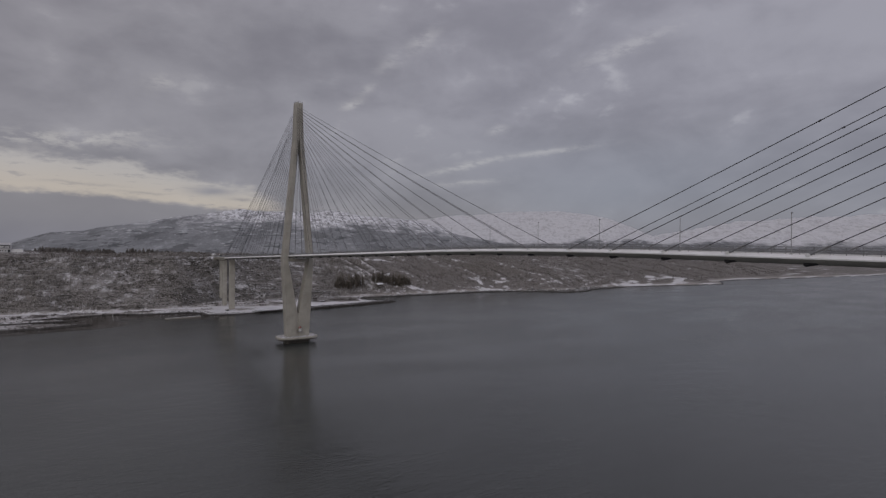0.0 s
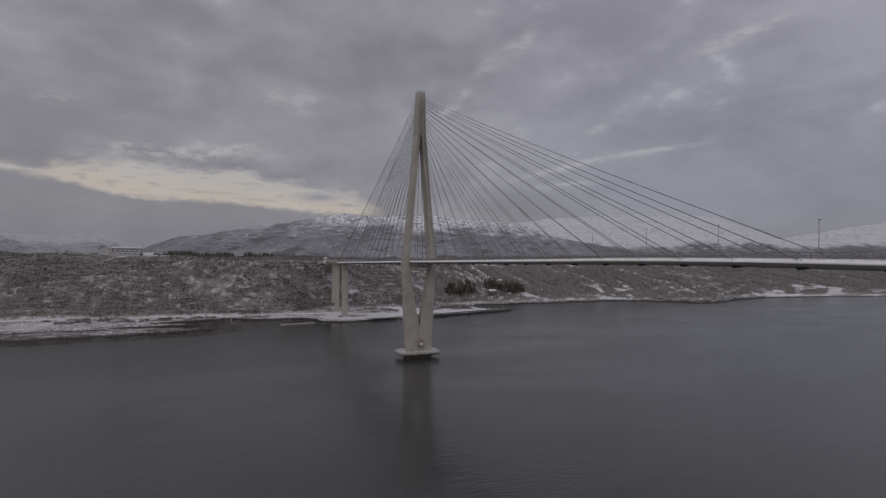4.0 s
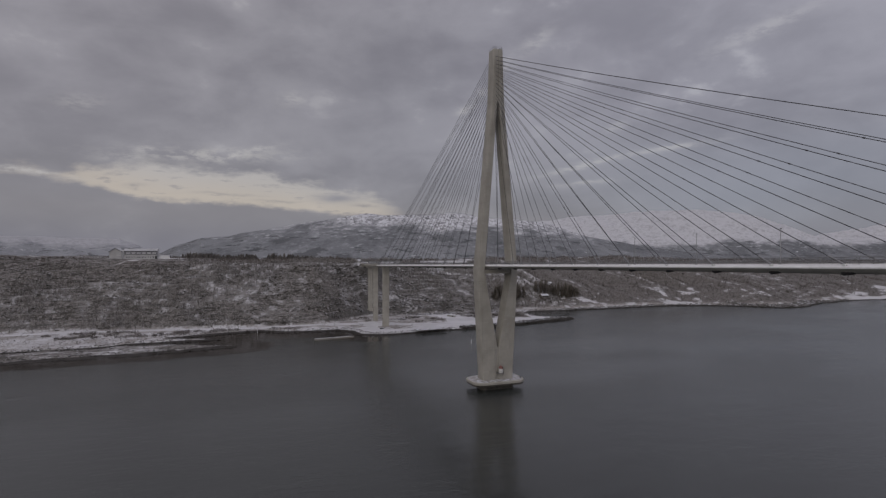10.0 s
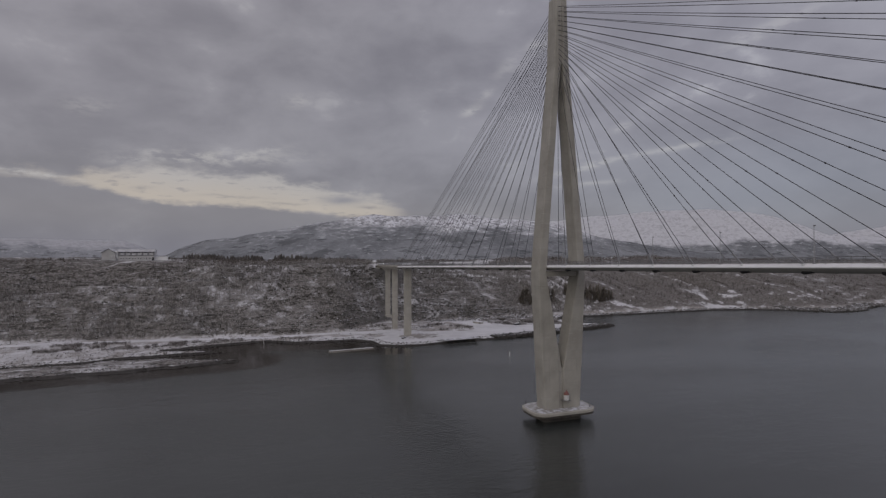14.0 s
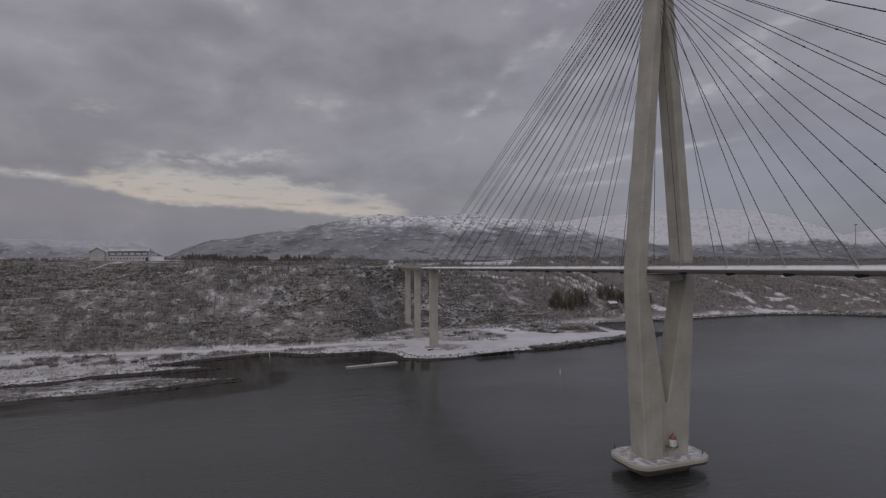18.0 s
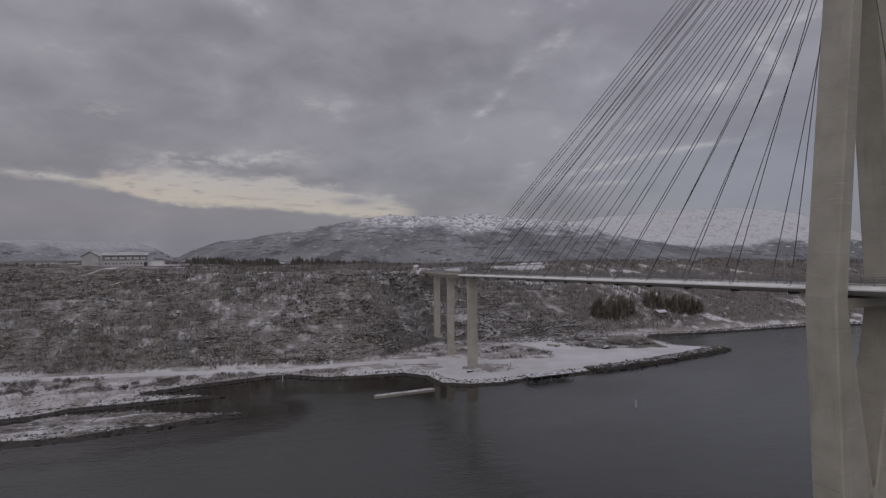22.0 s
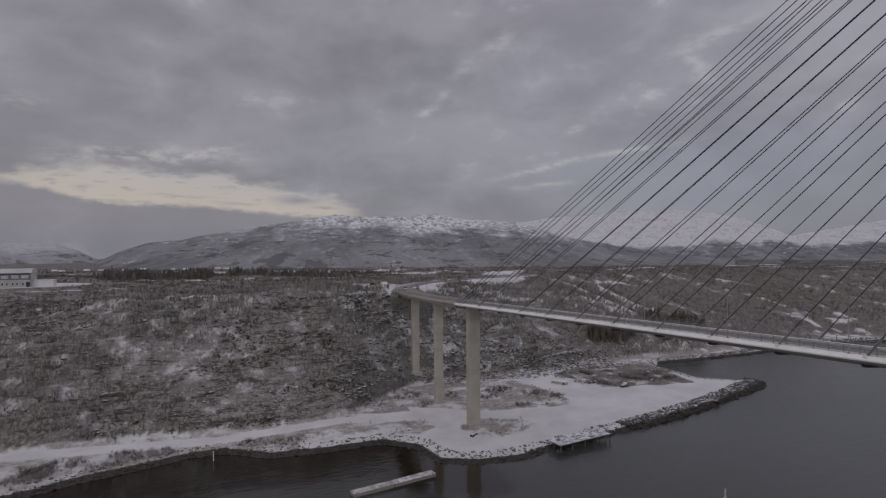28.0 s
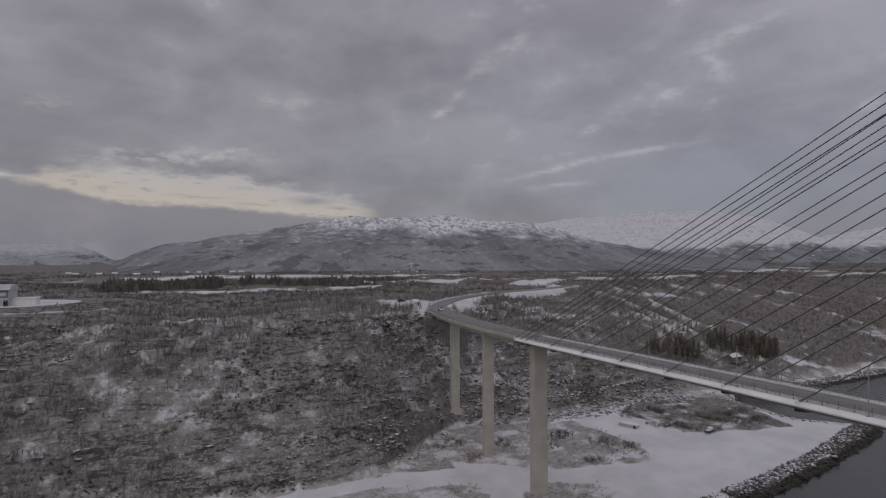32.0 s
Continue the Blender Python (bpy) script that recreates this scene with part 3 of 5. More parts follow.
FOOT = [(-600, 236), (-200, 228), (-146, 219), (-95, 210), (-60, 206), (-35, 211), (-17, 226), (2, 240.5), (20, 242), (57, 238), (90, 243), (130, 248),
        (160, 245), (190, 240), (260, 240), (345, 228), (400, 196), (430, 192), (480, 208), (600, 206), (740, 184), (790, 226), (870, 238), (1033, 219), (1354, 186), (2000, 215)]
RISE = [(-300, 80), (-130, 70), (-60, 72), (-28, 54), (0, 33), (25, 46), (60, 80), (110, 115), (200, 150), (500, 190), (1200, 200)]
CREST = [(-400, 47), (-180, 46.5), (0, 42), (150, 41), (400, 40), (700, 34), (1400, 30)]
SKERRY = [(-260, 127), (-200, 127), (-161, 129), (-146, 129), (-130, 132), (-118, 134.5), (-102, 135), (-101, 137.5), (-112, 141.5), (-121, 144), (-133, 149), (-143, 153), (-159, 154), (-170, 150), (-230, 149), (-260, 150)]
BROW = [(-600, 245), (-300, 258), (-150, 276), (-118, 273), (-91, 279), (-57, 296), (-20, 306), (0, 322), (40, 330)]
# snow-covered tracks and fields of the plateau: line, half width, how clean
PLATEAU_SNOW = (([(-260, 283), (-153, 278), (-118, 271.5), (-100, 274), (-88, 277)], 0.7, 0.35), ([(-230, 292), (-159, 298), (-142, 302), (-124, 308), (-112, 316)], 2.0, 0.35),
                ([(-120, 450), (-94, 464), (-57, 466), (-10, 455), (22, 480), (45, 540)], 22.0, 0.8), ([(40, 560), (69, 632), (103, 619), (146, 594), (132, 490)], 18.0, 0.8),
                ([(21, 284), (34, 301), (47, 315), (61, 327)], 6.5, 0.75), ([(61, 327), (86, 341), (113, 350), (142, 362)], 3.0, 0.6), ([(60, 347), (88, 361), (135, 379), (168, 400), (178, 450)], 5.0, 0.6))
LAND_ROAD = [(5.2, 258), (7.4, 269.5), (13.5, 286), (25, 303), (38, 318), (51, 330), (65, 339), (88, 352), (113, 360), (135, 369), (165, 384)]


def along(table, x):
    return np.interp(x, *zip(*table))


def off_line(x, y, line):
    best = np.full(x.shape, 1e12)
    for (ax, ay), (bx, by) in zip(line, line[1:]):
        dx, dy = bx - ax, by - ay
        s = np.clip(((x - ax) * dx + (y - ay) * dy) / (dx * dx + dy * dy), 0, 1)
        best = np.minimum(best, (x - ax - s * dx) ** 2 + (y - ay - s * dy) ** 2)
    return np.sqrt(best)


def deck_level(y):
    """The height of the carriageway along the bridge: even grades, a crest at mid-span, a sag towards the land."""
    d = abs(y + 212.5)
    half = 62.5 if y > -212.5 else 130.0
    z = 55.84 - 0.0285 * (d * d / half / 2 if d < half else d - half / 2)
    z += 0.15 * math.exp(-((y + 226) / 34) ** 2)
    if y > 180:
        z += 1.6e-4 * (y - 180) ** 2
    return z


def bend(y):
    """The sideways drift of the viaduct near the land."""
    return 0.0013 * max(0.0, y - 195.0) ** 2


ROAD_TOP = deck_level(270) - 0.05


def terrain(x, y):
    """Height, scrub cover and wet rock at places of the land."""
    x, y = np.asarray(x, float), np.asarray(y, float)
    d = inland(x, y, COAST) + fbm(x, y, 26, 3) * 7 * np.clip(np.abs(inland(x, y, COAST)) / 12 + 0.3, 0.3, 1)
    skerry = inland(x, y, SKERRY) + 2.5 + fbm(x, y, 9, 3) * 5
    south = -640 - y + fbm(x, y, 120, 3) * 90
    flat = np.where(d > 0, np.minimum(d * np.where(x < -60, 0.28, 0.34), 1.35) + np.clip(d - 5, 0, 60) * 0.005, np.maximum(d * 0.4, -7))
    s = (y - along(FOOT, x) + fbm(x, y, 45, 3) * np.clip(np.abs(x - 2) / 4, 2, 14)) / along(RISE, x)
    s = np.clip(s, 0, 1)
    climb = s * (1.2 - 0.2 * s)
    bumps = fbm(x, y, 42, 4) * 7 * np.sqrt(s) + np.abs(fbm(x + 90, y, 13, 3)) * 3.2 * np.sqrt(s)
    far = np.clip((y - 420) / 900, 0, 1)
    h = flat + along(CREST, x) * climb + np.where(d > 0, bumps, 0)
    rib = fbm(x + 0.25 * y, y * 0.3, 46, 3)
    east = smooth(x, 110, 190)
    h = h + np.where(d > 0, east * np.sqrt(s) * (1 - 0.5 * smooth(s, 0.9, 1.0)) * (0.16 - np.abs(rib)) * 46, 0)
    # rock ledges: the slope climbs in broken steps along its contours
    tall = 4.0
    q = h / tall + fbm(x * 0.35, y, 16, 3) * 1.9
    frac = q - np.floor(q)
    steps = (1 - 0.85 * smooth(x, 90, 170)) * smooth(fbm(x * 0.6, y, 22, 3) + 0.10 * np.exp(-((x - 20) / 45) ** 2), -0.12, 0.06) * smooth(s, 0.01, 0.07) * (1 - smooth(s, 0.85, 1.0))
    h = h + steps * 0.85 * tall * (smooth(frac, 0.0, 0.22) - frac)
    h = h + far * fbm(x, y, 420, 4) * 20 - np.clip((y - 380) / 1100, 0, 1) * 29
    h = np.maximum(h, np.where(skerry > -8, np.minimum(skerry * 0.27, 2.0) + fbm(x, y, 5, 2) * 0.8, -9))
    h = np.maximum(h, np.where(south > -15, np.minimum(south * 0.3, 45), -9))
    road = off_line(x, y, LAND_ROAD)
    w = smooth(road, 15.0, 6.5) * smooth(y, 264, 272)
    h = h * (1 - w) + (ROAD_TOP - 0.25) * w
    yard = smooth(np.hypot((x - 2) / 20, (y - 304) / 18), 1.2, 0.7)
    h = h * (1 - yard) + (ROAD_TOP - 0.3) * yard
    lot = smooth(np.hypot((x + 172) / 52, (y - 346) / 26), 1.3, 0.85)
    h = h * (1 - lot) + 48.0 * lot
    # scrub cover: thick on the slope, thin on the flat by the water
    patch = fbm(x + 300, y, 30, 3)
    cover = np.where(s > 0.02, 0.610 + patch * 0.05 + fbm(x * 0.8, y, 5, 3) * 0.34 + 0.20 * np.where(x < 40, smooth(y - along(BROW, x), -3, 7), smooth(s, 0.80, 0.98)) - 0.05 * np.exp(-((x - 15) / 38) ** 2) + np.clip(x - 180, 0, 100) * 0.0008,
                     0.52 + patch * 0.34 + fbm(x, y, 7, 2) * 0.30 + smooth(x, 150, 200) * 0.20)
    below = y - along(BROW, x)
    cover = cover - 0.040 * smooth(x, -150, -90) * smooth(below, -52, -24) * smooth(below, 4, -4) * smooth(x, 45, 25) * smooth(fbm(x + 17, y, 24, 3), -0.22, 0.12)
    cover = np.where(skerry > 0, 0.60 + fbm(x * 0.5, y * 2.5, 6, 3) * 0.6, cover)
    # the made ground by the piers: clean snow, with islands of dead grass
    made = smooth(x, -40, -22) * smooth(x, 175, 150) * (s < 0.02) * (1 - smooth(x, 95, 115) * smooth(y, 198, 206))
    cover = cover * (1 - made) + (0.25 + fbm(x, y, 6, 3) * 0.40) * made
    rough_edge = fbm(x, y, 8, 3) * 4.5
    for line, much in ((GRASS_FIELD, 0.55), (FOOT_GRASS, 0.60), (PIER_ISLAND, 0.545), (TRACK_ISLAND, 0.54), (BUSH_FIELD, 0.62)):
        e = smooth(inland(x, y, line) + rough_edge, -1.5, 2.5)
        cover = np.maximum(cover, e * (much + fbm(x + 70, y, 5, 3) * 0.55))
    for px, py, rx, ry, much in ((-60, 190, 26, 6, 0.45), (-130, 189, 42, 6, 0.52), (-100, 195, 34, 4, 0.50), (-190, 176, 60, 12, 0.50)):
        e = smooth(np.hypot((x - px) / rx, (y - py) / ry) + patch * 0.6, 1.15, 0.8)
        cover = np.maximum(cover, e * much)
    # snow and pale rock along the far shore
    shore_snow = smooth(x, 170, 200) * smooth(d, 1.5, 3.5) * smooth(d, 16.0, 8.0)
    cover = cover - shore_snow * (0.16 + fbm(x, y, 9, 3) * 0.9)
    head = np.exp(-((x - 650) / 110) ** 2) * smooth(d, 2, 6) * smooth(d, 75, 35)
    cover = cover - head * (0.10 + fbm(x, y * 1.4, 13, 3) * 1.3)
    fields = smooth(fbm(x, y * 2.2, 260, 3), 0.08, 0.14) * (y > 420) * smooth(y, 1700, 1100)
    cover = np.where(((y > 330) | ((x < 0) & (below > 4))) & ((x < 120) | (s >= 1)), 0.84 + patch * 0.25, cover)
    cover = cover + east * smooth(s, 0.02, 0.2) * (0.125 - smooth(0.10 - np.abs(rib), 0.0, 0.10) * 0.18) * (y < 480)
    cover = cover - 0.13 * smooth(fbm(x + 11, y * 1.3, 34, 3), 0.05, 0.20) * smooth(x, 110, 190) * smooth(s, 0.55, 0.8) * (y < 560)
    cover = cover - east * (s < 0.95) * (0.17 * smooth(fbm(x + 31, y * 1.3, 9, 3), 0.02, 0.26) * smooth(s, 0.8, 0.1) + 0.09 * smooth(fbm(x, y * 1.2, 5, 2), 0.0, 0.25))
    cover = np.where(fields > 0, cover * (1 - fields) + 0.05 * fields, cover)
    for px, py, rx, ry in ((150, 470, 70, 13), (330, 590, 200, 30), (-330, 520, 130, 26), (620, 470, 90, 16), (430, 470, 60, 12), (900, 520, 120, 20), (150, 392, 60, 9), (330, 420, 90, 14), (230, 350, 26, 8), (520, 430, 80, 12), (-240, 372, 60, 14), (-290, 420, 90, 26), (36, 306, 16, 20), (90, 318, 50, 8)):
        e = smooth(np.hypot((x - px) / rx, (y - py) / (0.65 * ry)) + fbm(x, y, 60, 3) * 1.4, 1.05, 0.8)
        cover = cover * (1 - (np.where(y < 480, 0.34, 0.56) + fbm(x, y, 14, 2) * 0.6) * e)
    cover = cover * (1 - smooth(road, 10.0, 5.5) * smooth(y, 264, 272) * 0.6) * (1 - yard * 0.7) * (1 - smooth(np.hypot((x + 178) / 36, (y - 342) / 22), 1.2, 0.85) * 0.8)
    for line, half, clean in PLATEAU_SNOW:
        e = smooth(x, -230, -175) * smooth(off_line(x, y, line) + fbm(x, y, 18, 3) * half * 1.1, half, 0.6 * half)
        cover = cover * (1 - (clean + fbm(x, y, 9, 2) * 0.4) * e)
    foot_band = smooth(y - along(FOOT, x), -9, -4) * (s < 0.03) * (x > 20) * (x < 150)
    cover = np.maximum(cover, foot_band * (0.62 + fbm(x, y, 8, 2) * 0.3))
    track = smooth(off_line(x, y, TRACK), 4.2, 2.0)
    cover = cover * (1 - track)
    wet = smooth(h, 1.25, 0.4)
    return h, cover, wet, smooth(s, 0.03, 0.005) * (d > 0) * (y < 300) * (1 - smooth(inland(x, y, BUSH_FIELD), -2, 2))


# islands of dead grass and bushes on the made ground
GRASS_FIELD = [(53, 217), (55.5, 199), (51, 183), (43, 178), (31, 179), (13, 187.5), (-6, 200), (-16, 209), (-18, 232), (4, 247), (20, 244), (45, 238)]
FOOT_GRASS = [(-90, 205), (-60, 209), (-38, 207), (-14, 202), (-8, 224), (-16, 232), (-36, 216), (-60, 213)]
PIER_ISLAND = [(-5, 181), (4, 184.5), (21.5, 177.5), (24, 168.5), (13, 161.5), (-2, 160.5), (-7.5, 171)]
TRACK_ISLAND = [(-44, 196), (-30, 196), (-14, 189), (-12, 180), (-22, 176), (-40, 184)]
BUSH_FIELD = [(72, 224), (78, 210), (76, 197), (102, 190), (124, 185), (131, 207), (138, 228), (100, 240), (80, 236)]
TRACK = [(-400, 224), (-200, 218), (-145, 212), (-116, 206), (-86, 200), (-43, 203), (-9, 196), (8, 186), (20, 184), (42, 179), (64, 172), (108, 175), (140, 180)]


def spaced(lo, hi, step, far_lo, far_hi, growth):
    mid = list(np.arange(lo, hi + 0.1, step))
    gap, v = step, hi
    while v < far_hi:
        gap *= growth
        v += gap
        mid.append(v)
    gap, v = step, lo
    while v > far_lo:
        gap *= growth
        v -= gap
        mid.insert(0, v)
    return np.array(mid)


def sheet(name, xs, ys, z, mat):
    count_x, count_y = len(xs), len(ys)
    gx, gy = np.meshgrid(xs, ys)
    verts = np.stack([gx.ravel(), gy.ravel(), np.asarray(z).ravel()], 1)
    i = (np.arange(count_y - 1)[:, None] * count_x + np.arange(count_x - 1)[None]).ravel()
    quads = np.stack([i, i + 1, i + count_x + 1, i + count_x], 1)
    return soup(name, verts, quads, mat, True)


xs = spaced(-260, 420, 1.2, -4500, 4500, 1.07)
ys = spaced(126, 340, 1.0, -4500, 4500, 1.07)
gx, gy = np.meshgrid(xs, ys)
gz, gcover, gwet, gflat = terrain(gx, gy)
mesh = sheet("ground", xs, ys, gz, GROUND)
for key, values in (("cover", gcover), ("wet", gwet), ("flat", gflat), ("ledges", 1 - smooth(gx + fbm(gx, gy, 40, 2) * 40, 90, 170))):
    mesh.attributes.new(key, "FLOAT", "POINT").data.foreach_set("value", np.asarray(values, np.float32).ravel())
ground = tagged(new("ground", mesh), "snow-covered shore and scrubby hillside with brown heath showing through", "ground", kind="structure")

wx, wy = spaced(-290, 130, 4.0, -4600, 4600, 1.25), spaced(84, 240, 4.0, -4600, 4600, 1.25)
gx, gy = np.meshgrid(wx, wy)
sea = sheet("water", wx, wy, np.zeros(gx.shape), WATER)
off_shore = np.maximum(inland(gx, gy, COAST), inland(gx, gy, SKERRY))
# shallows near the land, where seabed and painted hillside reflection darken the water
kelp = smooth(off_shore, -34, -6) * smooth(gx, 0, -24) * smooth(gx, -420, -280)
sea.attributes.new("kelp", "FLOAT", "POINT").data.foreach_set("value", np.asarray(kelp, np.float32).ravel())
tagged(new("water", sea), "calm dark grey fjord water with faint ripples", "water", kind="structure")


def ground_at(x, y):
    return terrain(x, y)[0]


def level(x, y):
    return float(ground_at(np.array([x]), np.array([y]))[0])


# ---------------------------------------------------------------- mountains

EYE_MID = (-92.0, 2.0, 65.0)


def mountain(label, ridge, far, front, back, mat, rough, seed):
    """A ridge given by bearing and rise in degrees, at a distance, with a front and a back slope."""
    bearings = np.linspace(ridge[0][0], ridge[-1][0], 620)
    rows_of = np.concatenate([np.linspace(0, 1, 110), np.linspace(1.06, 2.0, 12)])
    a = np.radians(bearings)[None]
    r = np.where(rows_of <= 1, front + (far - front) * rows_of, far + (back - far) * (rows_of - 1))[:, None]
    top = EYE_MID[2] + far * np.tan(np.radians(along(ridge, bearings)))[None]
    x, y = EYE_MID[0] + r * np.sin(a), EYE_MID[1] + r * np.cos(a)
    v = rows_of[:, None]
    rise = np.where(v <= 1, 0.30 * v + 0.70 * smooth(v, 0.05, 1.0), 1 - 0.75 * (v - 1))
    base = 18.0
    crag = (np.abs(fbm(x + seed, y, 300, 5, 0.55)) * -2 + 0.25) * rough + fbm(x, y + seed, 90, 4) * rough * 0.35
    z = base + (top - base) * rise + crag * np.clip(np.minimum(rise * 1.6, (top - base) / 60), 0, 1) * np.where(v < 0.97, 1, 0.35)
    z[0] = -60.0
    n_b, n_r = len(bearings), len(rows_of)
    verts = np.stack([x.ravel(), y.ravel(), z.ravel()], 1)
    i = (np.arange(n_r - 1)[:, None] * n_b + np.arange(n_b - 1)[None]).ravel()
    me = soup("mountain", verts, np.stack([i, i + 1, i + n_b + 1, i + n_b], 1), mat, True)
    return tagged(new("mountain", me), label, "mountain", kind="structure")


HEATH_HILL = mountain_material("heath_and_snow_hill", 160.0, 85.0, 0.85, 16.0, drift=0.035)
# greyed snow and lifted rock put the haze into these two materials' colours
SNOW_HILL = mountain_material("hazed_snow_mountain", 90.0, 50.0, 0.45, 44.0, white=(0.61, 0.612, 0.632), rock=(0.27, 0.268, 0.28), crag_low=0.15)
FAR_HILL = mountain_material("hazed_snow_hill", 84.0, 70.0, 0.4, -15.0, low=(0.21, 0.218, 0.232), high=(0.31, 0.318, 0.332), white=(0.47, 0.47, 0.49), rock=(0.27, 0.27, 0.28))
mountain("long grey mountain with snow-streaked crags along its ridge",
         [(-12, -2), (-8.5, -1.3), (-7.2, -0.6), (-5.9, 0.1), (-3.7, 0.80), (-0.8, 1.05), (0.6, 1.48), (3.3, 1.98), (5.8, 2.42), (7.9, 2.78), (10.5, 3.22), (12.3, 3.55), (13.5, 3.68), (15.5, 3.56), (18.4, 3.63), (20.8, 3.62), (23.3, 3.90), (24.4, 3.72), (25.8, 3.42), (27.5, 3.24), (29.8, 3.15), (32.5, 2.85), (34.5, 2.3), (38, 1.2), (43.0, 0.2), (48.1, -0.5), (53, -1)],
         2700, 1500, 3500, HEATH_HILL, 14, 0.0)
mountain("white snow-covered mountain under low cloud, greyed for haze",
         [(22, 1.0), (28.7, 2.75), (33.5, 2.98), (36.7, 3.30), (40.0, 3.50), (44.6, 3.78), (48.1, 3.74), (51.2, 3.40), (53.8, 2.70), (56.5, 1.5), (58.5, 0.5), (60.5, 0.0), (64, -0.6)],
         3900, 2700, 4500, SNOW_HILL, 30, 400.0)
mountain("low distant snow-topped hill", [(-40, 0.5), (-25, 0.95), (-18, 0.9), (-14.4, 0.78), (-10.7, 0.70), (-9.1, 0.1), (-7.4, -0.9)], 3600, 2600, 4400, FAR_HILL, 18, 900.0)
mountain("distant snowy mountain, its colours greyed for haze", [(49, -1.6), (53, -0.9), (55, 0.3), (58.0, 1.2), (61.3, 1.75), (64.6, 2.35), (70, 2.7), (76, 2.85), (90, 0.5)], 4300, 3200, 4700, SNOW_HILL, 40, 1500.0)

# ---------------------------------------------------------------- bridge: pylons

SPAN = 425.0


def leg_ring(z, inner, outer, depth, side, chamfer=0.28):
    cx, hx = side * (inner + outer) / 2, (outer - inner) / 2
    hy, c = depth / 2, chamfer
    ring = [(hx, -hy + c), (hx, hy - c), (hx - c, hy), (-hx + c, hy), (-hx, hy - c), (-hx, -hy + c), (-hx + c, -hy), (hx - c, -hy)]
    return [(cx + px, py, z) for px, py in ring]


def pylon(at_y, taller=0.0):
    root = thing("pylon", "tall pale concrete pylon with splayed legs standing in the water", "bridge pylon", (0, at_y + 0.8, 0), group="pylons of the bridge")
    bm = loft(bmesh.new(), [ring_round(0, 0.2, hx, hy, z, r) for hx, hy, z, r in ((11.3, 6.6, 2.7, 4.0), (11.45, 6.8, 2.78, 4.1), (11.45, 6.8, 3.6, 4.1), (11.2, 6.6, 3.8, 4.0))])
    plinth = part("plinth", bm, CONCRETE, root, "round-cornered concrete plinth above the waterline")
    part("tide_band", loft(bmesh.new(), [ring_round(0, 0.2, hx, hy, z, 4.0) for hx, hy, z in ((11.1, 6.4, 1.95), (11.35, 6.65, 2.1), (11.4, 6.72, 2.72))]), WET_AND_REFLECTION, plinth, "dark wet lower edge of the plinth")
    # added shaft, its dark tone chosen to pass into the pylon's reflection
    part("plinth_foot", loft(bmesh.new(), [ring_round(0, 0.2, 7.4, 3.6, z, 2.2) for z in (-5, 2.0)]), WET_AND_REFLECTION, plinth, "added shaft under the plinth, toned like the pylon's reflection")
    bm = loft(bmesh.new(), [ring_round(0, 0.2, hx, hy, z, 3.8) for hx, hy, z in ((10.9, 6.3, 3.79), (10.8, 6.2, 3.84), (10.5, 5.9, 3.86))])
    part("snow_cover", bm, CAPPED, plinth, "thin patchy snow on the plinth top")
    for side in (-1, 1):
        rings = [leg_ring(z, a, b, depth, side) for z, a, b, depth in
                 ((3.75, 0.01, 6.60, 5.6), (17.0, 0.01, 7.28, 5.6), (17.2, 0.35, 7.36, 5.6), (47.6, 5.92, 8.85, 5.5), (49.0, 5.95, 8.85, 5.5),
                  (117.0, 0.28, 2.75, 5.2), (117.2, 0.01, 2.72, 5.2), (138.2 + taller, 0.01, 2.05, 4.9), (139.2 + taller, 0.01, 1.95, 4.8))]
        part("leg", loft(bmesh.new(), rings), CONCRETE, root)
    zc = deck_level(at_y) - 1.9
    part("crossbeam", boxed((-5.9, -2.0, zc - 1.6), (5.9, 2.0, zc), 0.15), CONCRETE, root, "concrete crossbeam under the deck")
    # lantern on its bracket, on the face towards the fairway
    deck = part("lantern_platform", boxed((-1.0, -4.6, 6.6), (1.8, -2.66, 6.8)), STEEL, root, "small steel bracket platform")
    for px in (-0.9, 1.7):
        part("platform_strut", tubed([(px, -4.5, 6.6), (px, -2.7, 5.2)], 0.07), STEEL, deck)
    for px, py in ((-0.9, -4.5), (0.4, -4.5), (1.7, -4.5), (-0.9, -3.0)):
        part("platform_post", tubed([(px, py, 6.8), (px, py, 7.9)], 0.04, 5), STEEL, deck)
    hut = part("lantern_house", tubed([(0.7, -3.75, 6.8), (0.7, -3.75, 8.5)], 0.85, 12), WHITE, root, "white drum of the navigation light")
    bm = loft(bmesh.new(), [[(0.7 + r * math.cos(a), -3.75 + r * math.sin(a), z) for a in (2 * math.pi * s / 12 for s in range(12))]
                            for r, z in ((0.95, 8.5), (0.95, 8.58), (0.8, 9.0), (0.48, 9.4), (0.16, 9.6), (0.12, 10.0))])
    part("lantern_roof", bm, RED, hut, "red domed roof")
    # rail round the top, mooring posts on the plinth
    rail = part("top_railing", tube(tubed([(-1.8, -2.0, 140.1 + taller), (1.8, -2.0, 140.1 + taller), (1.8, 2.0, 140.1 + taller), (-1.8, 2.0, 140.1 + taller), (-1.8, -2.0, 140.1 + taller)], 0.05, 5),
                                    [(-1.8, -2.0, 139.7 + taller), (1.8, -2.0, 139.7 + taller), (1.8, 2.0, 139.7 + taller), (-1.8, 2.0, 139.7 + taller), (-1.8, -2.0, 139.7 + taller)], 0.04, 5), STEEL, root, "thin steel railing round the pylon top")
    for px, py in [(x, y) for x in (-1.8, -0.6, 0.6, 1.8) for y in (-2.0, 2.0)]:
        part("railing_post", tubed([(px, py, 139.1 + taller), (px, py, 140.15 + taller)], 0.05, 5), STEEL, rail)
